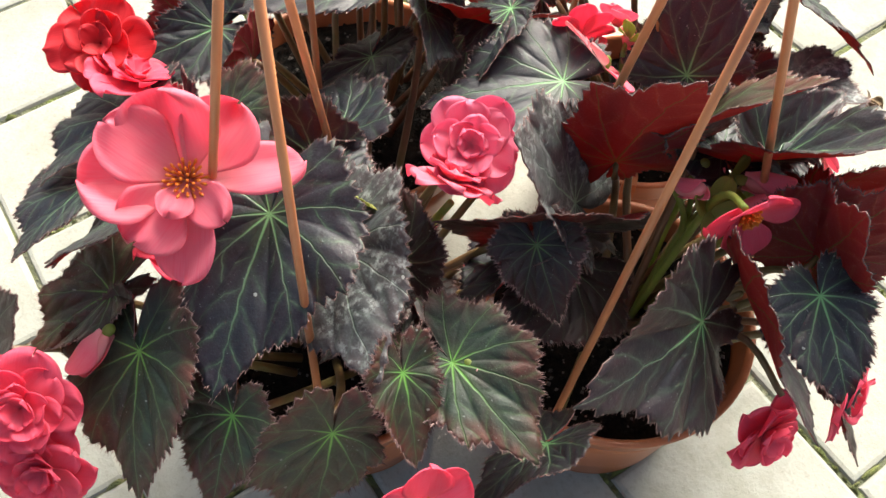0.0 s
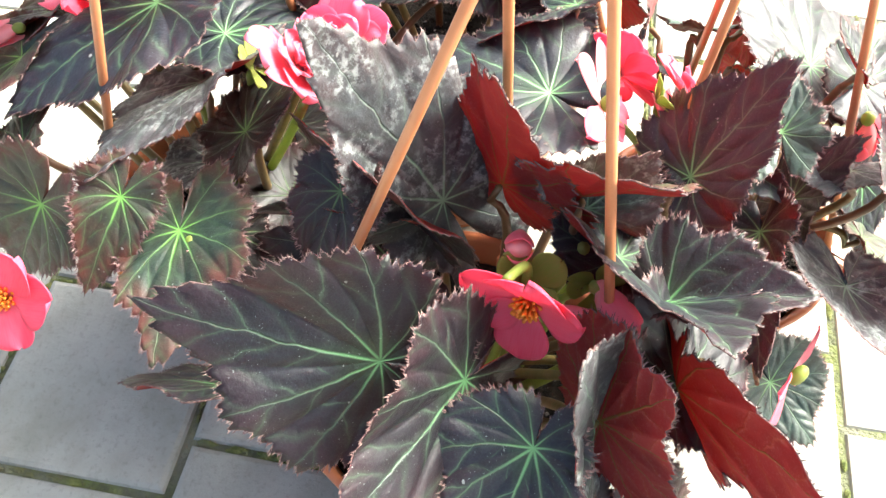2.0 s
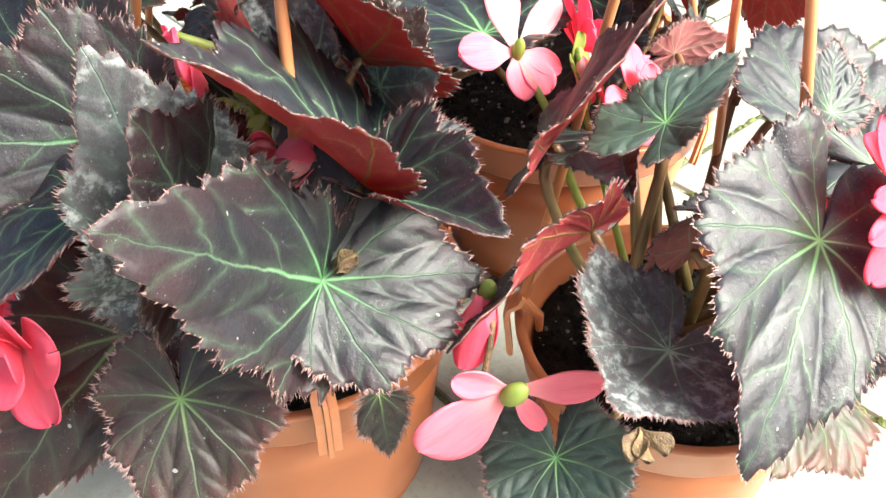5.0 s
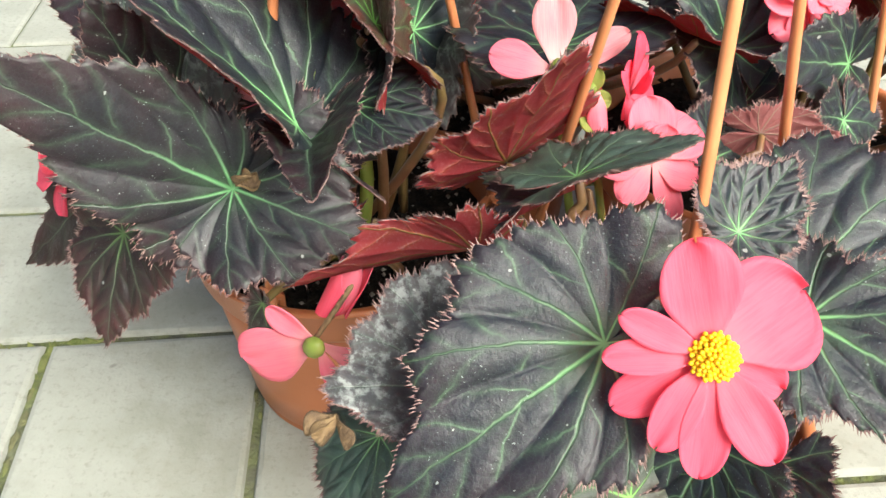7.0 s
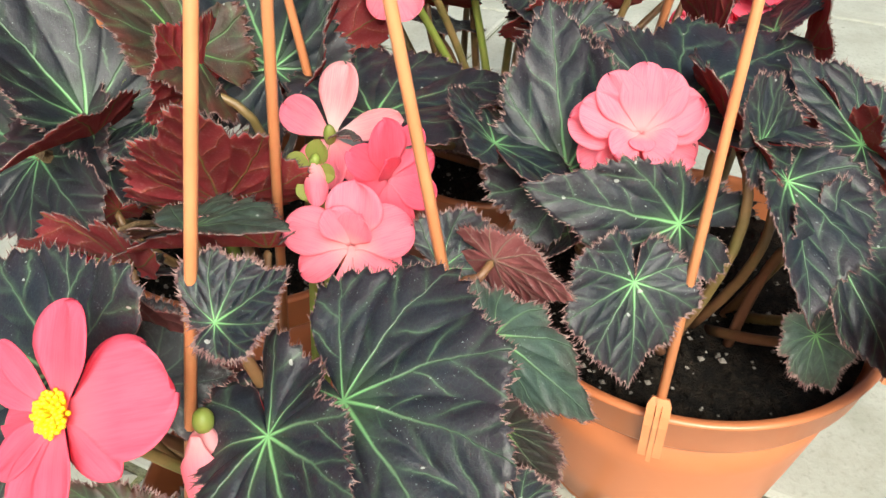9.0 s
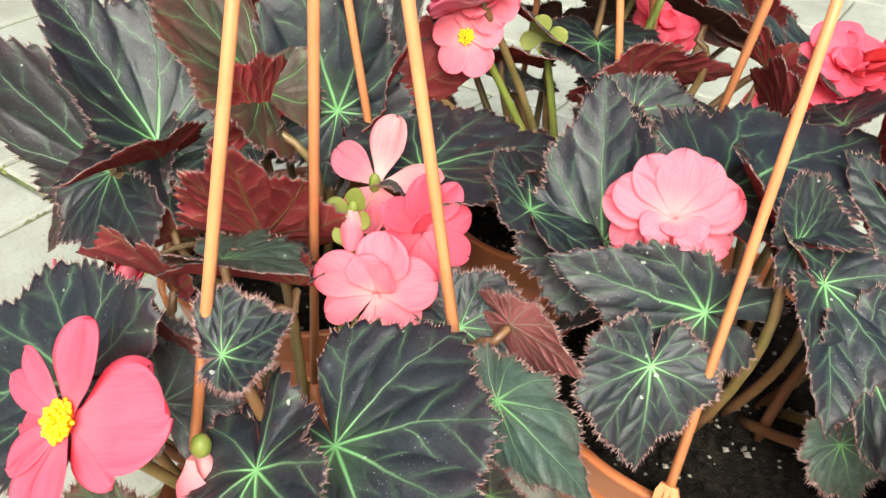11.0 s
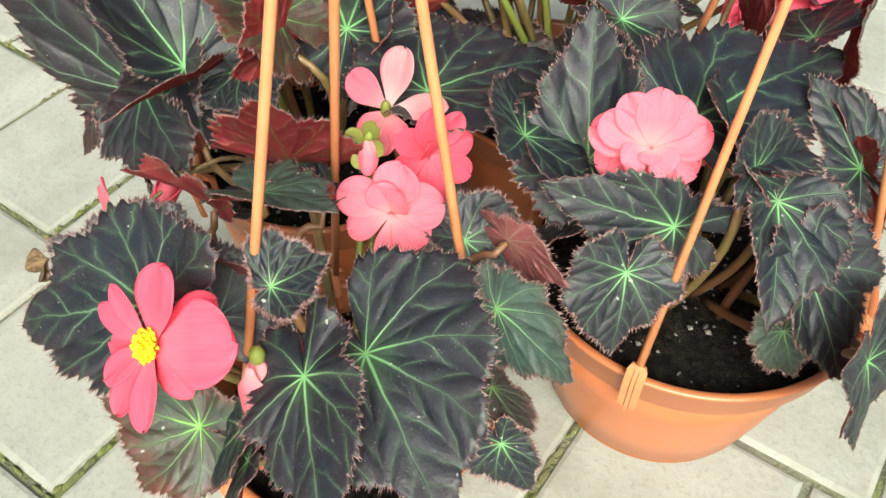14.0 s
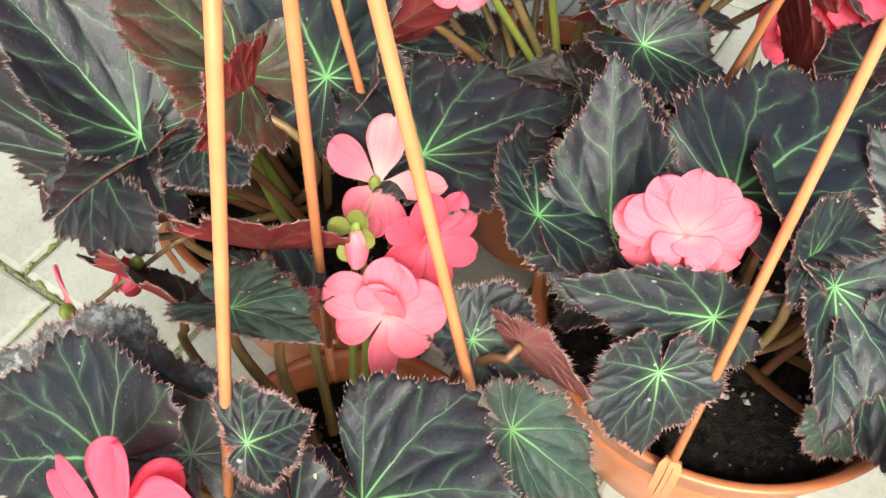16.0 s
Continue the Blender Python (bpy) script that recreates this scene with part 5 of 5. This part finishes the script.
petals(dd, [(92 + 30 * k, 14 - 2 * abs(k), 1.05 - 0.02 * abs(k), 0.72, 0.02) for k in range(-2, 3)] + [(20, 2, 1.08, 0.8, -0.05), (166, 2, 1.08, 0.8, -0.05), (205, -8, 1.0, 0.8, -0.1), (335, -8, 1.0, 0.8, -0.1), (245, -6, 0.85, 0.8, -0.12), (295, -6, 0.85, 0.8, -0.12)] + [(215, 24, 0.55, 0.6, 0.04), (325, 24, 0.55, 0.6, 0.04), (270, 40, 0.3, 0.4, 0.05), (270, -8, 0.95, 0.9, -0.14)], PETAL_PINK, 0.037, 8)
flower_stalk(begonia_d, ((0.25, 0.58, 0.156), (0.245, 0.55, 0.25), (0.237, 0.526, 0.334)), 0.003)
double_flower(begonia_d, (0.209, 0.810, 0.335), (0.2, -0.5, 0.8), 0.042, PETAL_CORAL, 14, 3, "coral flower among the rear leaves")
double_flower(begonia_d, (0.182, 0.777, 0.300), (0.2, -0.5, 0.6), 0.03, PETAL_CORAL, 15, 3, "coral flower half hidden by leaves")

# pink flowers of the rear pot
single_flower(begonia_e, (-0.010, 0.615, 0.350), (0.55, -0.65, 0.45), 0.03, PETAL_PINK, 21, 5, 8, "pink flower with a small yellow heart", None, 20)
double_flower(begonia_e, (-0.016, 0.632, 0.378), (0.45, -0.6, 0.6), 0.032, PETAL_PINK, 22, 3, "full pink flower above another")
double_flower(begonia_e, (0.041, 0.826, 0.320), (0.4, -0.5, 0.4), 0.034, PETAL_CORAL, 23, 3, "coral flower behind the stalks")
small = flower(begonia_e, (0.013, 0.684, 0.335), (0.4, -0.7, 0.4), 0.02, 0, "small yellow-green fading flower")
petals(small, ((20, 15, 1, 0.8, 0), (110, 15, 1.0, 0.9, 0), (190, 15, 1, 0.8, 0), (280, 30, 0.7, 0.6, 0)), STALK_PETAL, 0.02, 9)
flower_stalk(begonia_e, ((0.016, 0.724, 0.156), (0.02, 0.70, 0.25), (0.013, 0.686, 0.333)), 0.0034, STALK_GREEN)
flower_stalk(begonia_e, ((0.016, 0.724, 0.156), (0.005, 0.67, 0.26), (-0.012, 0.63, 0.345)), 0.0034, STALK_GREEN)
flower_stalk(begonia_e, ((0.02, 0.74, 0.156), (0.04, 0.76, 0.26), (0.05, 0.80, 0.36)), 0.0042, STALK_GREEN)
flower_stalk(begonia_e, ((0.02, 0.74, 0.156), (0.05, 0.72, 0.25), (0.10, 0.74, 0.34)), 0.0036, STALK_GREEN)

pinkbig = flower(begonia_e, (0.040, 0.796, 0.402), (-0.62, 0.06, 0.78), 0.064, 0, "large open salmon-pink flower with curled orange stigmas")
for k, (spin, lift, ln, wd, off) in enumerate(((82, 12, 1.0, 1.05, 0.0), (128, 16, 1.0, 0.8, 0.03), (170, 4, 1.05, 0.95, 0.0), (212, 20, 0.85, 0.8, 0.04), (256, -4, 1.1, 0.72, 0.0), (300, 24, 0.6, 0.5, 0.05), (352, -6, 1.25, 0.62, 0.0), (40, 10, 1.0, 0.85, 0.02), (232, 34, 0.5, 0.4, 0.06))):
    petal(pinkbig, spin, lift, ln * 0.062, wd * 0.062, 0.2, -0.12 if k % 2 else 0.1, 0.2, PETAL_PINK, 300 + k, off * 0.062, notch=0.06, twist=(-14, 10, 16, -10, 20, 0, -24, 8, 0)[k])
stamens(pinkbig, 0.015, 7, STIGMA, 40, 0.012)
flower_stalk(begonia_e, ((0.016, 0.74, 0.156), (0.02, 0.77, 0.3), (0.041, 0.796, 0.397)), 0.0036)
double_flower(begonia_e, (0.004, 0.608, 0.382), (-0.5, 0.2, 0.75), 0.038, PETAL_ROSE, 31, 4, "full rose-pink flower with layered petals", 0, 0.2)
flower_stalk(begonia_e, ((0.016, 0.724, 0.156), (0.01, 0.66, 0.3), (-0.002, 0.62, 0.384)), 0.0032)
double_flower(begonia_e, (0.248, 0.824, 0.345), (-0.45, 0.2, 0.8), 0.044, PETAL_RED, 33, 3, "deep coral-red flower with orange stigmas")
single_flower(begonia_e, (-0.195, 0.736, 0.324), (-0.75, -0.05, 0.55), 0.036, PETAL_CORAL, 35, 6, 15, "coral flower with an orange-yellow heart", STIGMA, 10)
double_flower(begonia_e, (-0.021, 0.951, 0.310), (-0.6, 0.1, 0.7), 0.038, PETAL_CORAL, 37, 4, "coral double flower hanging out over the paving")
double_flower(begonia_e, (-0.051, 0.957, 0.270), (-0.6, 0.3, 0.5), 0.036, PETAL_CORAL, 38, 4, "coral double flower hanging low")
bud(begonia_e, (0.005, 0.903, 0.300), (-0.3, 0.6, -0.2), 0.018, PETAL_PINK, "pointed pink bud")
bud(begonia_e, (-0.126, 0.660, 0.292), (-0.4, -0.2, -0.7), 0.017, PETAL_PINK, "pale pink bud between two leaves")

# flowers and buds of the pot in the middle
cor = flower(begonia_b, (-0.114, 0.450, 0.357), (-0.7, 0.1, 0.15), 0.036, 0, "coral cup-shaped flower with an orange heart")
petals(cor, ((90, 38, 0.95, 1.3, 0.0), (20, 24, 1.0, 0.8, 0.0), (165, 20, 1.1, 0.8, 0.0), (-80, 22, 1.0, 0.9, 0.0), (-140, 25, 0.8, 0.6, 0.0)), PETAL_CORAL, 0.036, 12)
stamens(cor, 0.009, 9, STIGMA, 30, 0.009)
flower_stalk(begonia_b, ((-0.08, 0.48, 0.156), (-0.085, 0.46, 0.30), (-0.095, 0.457, 0.36), (-0.12, 0.463, 0.38)), 0.003, STALK_GREEN)
for p, ax, s in (((-0.074, 0.467, 0.346), (-0.5, -0.1, 0.5), 0.015), ((-0.090, 0.404, 0.334), (-0.5, -0.5, 0.1), 0.018), ((-0.055, 0.424, 0.312), (-0.3, -0.4, 0.3), 0.012), ((-0.100, 0.425, 0.330), (-0.2, -0.4, 0.4), 0.014)):
    bud(begonia_b, p, ax, s, PETAL_PINK, "closed pink bud on a green stalk", 3)
    flower_stalk(begonia_b, ((-0.08, 0.48, 0.156), (-0.07, 0.45, 0.27), Vector(p) - Vector(ax).normalized() * s * 1.2), 0.0026, STALK_GREEN)
bract = flower(begonia_b, (-0.088, 0.456, 0.332), (-0.6, -0.2, 0.7), 0.026, 0, "pale green bracts round the flower stalks", "bracts")
petals(bract, ((40, 40, 1.1, 0.9, 0), (130, 30, 1.0, 0.8, 0), (220, 25, 1.2, 0.9, 0), (310, 35, 1.0, 0.8, 0)), STALK_PETAL, 0.026, 13)
low_b = flower(begonia_b, (-0.233, 0.420, 0.268), (-0.75, -0.45, 0.3), 0.042, 0, "large coral flower hanging at the pot's side")
petals(low_b, ((90, 35, 0.9, 1.1, 0.0), (20, 20, 1.0, 1.0, 0.0), (160, 20, 1.0, 1.0, 0.01), (235, 12, 1.1, 1.0, 0.0), (-55, 12, 1.1, 1.0, 0.02), (270, 40, 0.8, 0.8, 0.05), (120, 55, 0.7, 0.8, 0.05), (40, 55, 0.7, 0.8, 0.05)), PETAL_CORAL, 0.036, 41)
double_flower(begonia_b, (-0.236, 0.489, 0.270), (-0.85, -0.1, 0.3), 0.036, PETAL_CORAL, 42, 4, "coral double flower beside another")
flower_stalk(begonia_b, ((-0.1, 0.47, 0.156), (-0.17, 0.45, 0.29), (-0.22, 0.43, 0.275)), 0.0028)
flower_stalk(begonia_b, ((-0.1, 0.48, 0.156), (-0.17, 0.48, 0.30), (-0.225, 0.477, 0.30)), 0.0028)

# withered bits of leaf
def dry_curl(plant, at, axis, size, seed):
    """A rolled scrap of dead leaf."""
    ob = empty("dead_leaf", Vector(at) - plant.location, plant)
    ob.rotation_euler = Vector(axis).to_track_quat("X", "Z").to_euler()
    for k in range(3):
        vs, fs, uv = petal_mesh(size, size * 0.7, 0.55, 0.2 * (k - 1), 0.14, seed + k)
        part = link_mesh("scrap", vs, fs, (DRY,), ob)
        part.rotation_euler = (2.1 * k, 0.3 * k - 0.3, 0.5 * k)
    return tagged(ob, "small curled brown scrap of dead leaf")


dry_curl(begonia_b, (-0.099, 0.352, 0.303), (0.5, -0.2, 0.4), 0.014, 5)
dry_curl(begonia_c, (-0.022, 0.226, 0.275), (-0.6, -0.5, -0.2), 0.016, 9)

# small folded leaf under the others
leaf(begonia_b, (-0.045, 0.368, 0.272), (-0.042, -0.012, -0.032), (-0.3, 0.75, 0.5), 0.30, 0.30, fold=0.5, top=LEAF_DARK, under=UNDER_RED, seed=402, stem=(-0.03, 0.45, 0.155), stem_sag=(0, 0, 0.02), base=0.5)

flower_stalk(begonia_b, ((-0.06, 0.46, 0.156), (-0.045, 0.44, 0.25), (-0.05, 0.432, 0.33)), 0.0045, STALK_GREEN)
flower_stalk(begonia_b, ((-0.08, 0.46, 0.156), (-0.075, 0.41, 0.25), (-0.072, 0.39, 0.315)), 0.0042, STALK_GREEN)
bract2 = flower(begonia_b, (-0.068, 0.418, 0.318), (-0.7, -0.3, 0.5), 0.024, 0, "pale green bracts under a bud", "bracts")
petals(bract2, ((60, 35, 1.1, 0.8, 0), (150, 30, 1.0, 0.8, 0), (250, 25, 1.2, 0.8, 0)), STALK_PETAL, 0.024, 19)
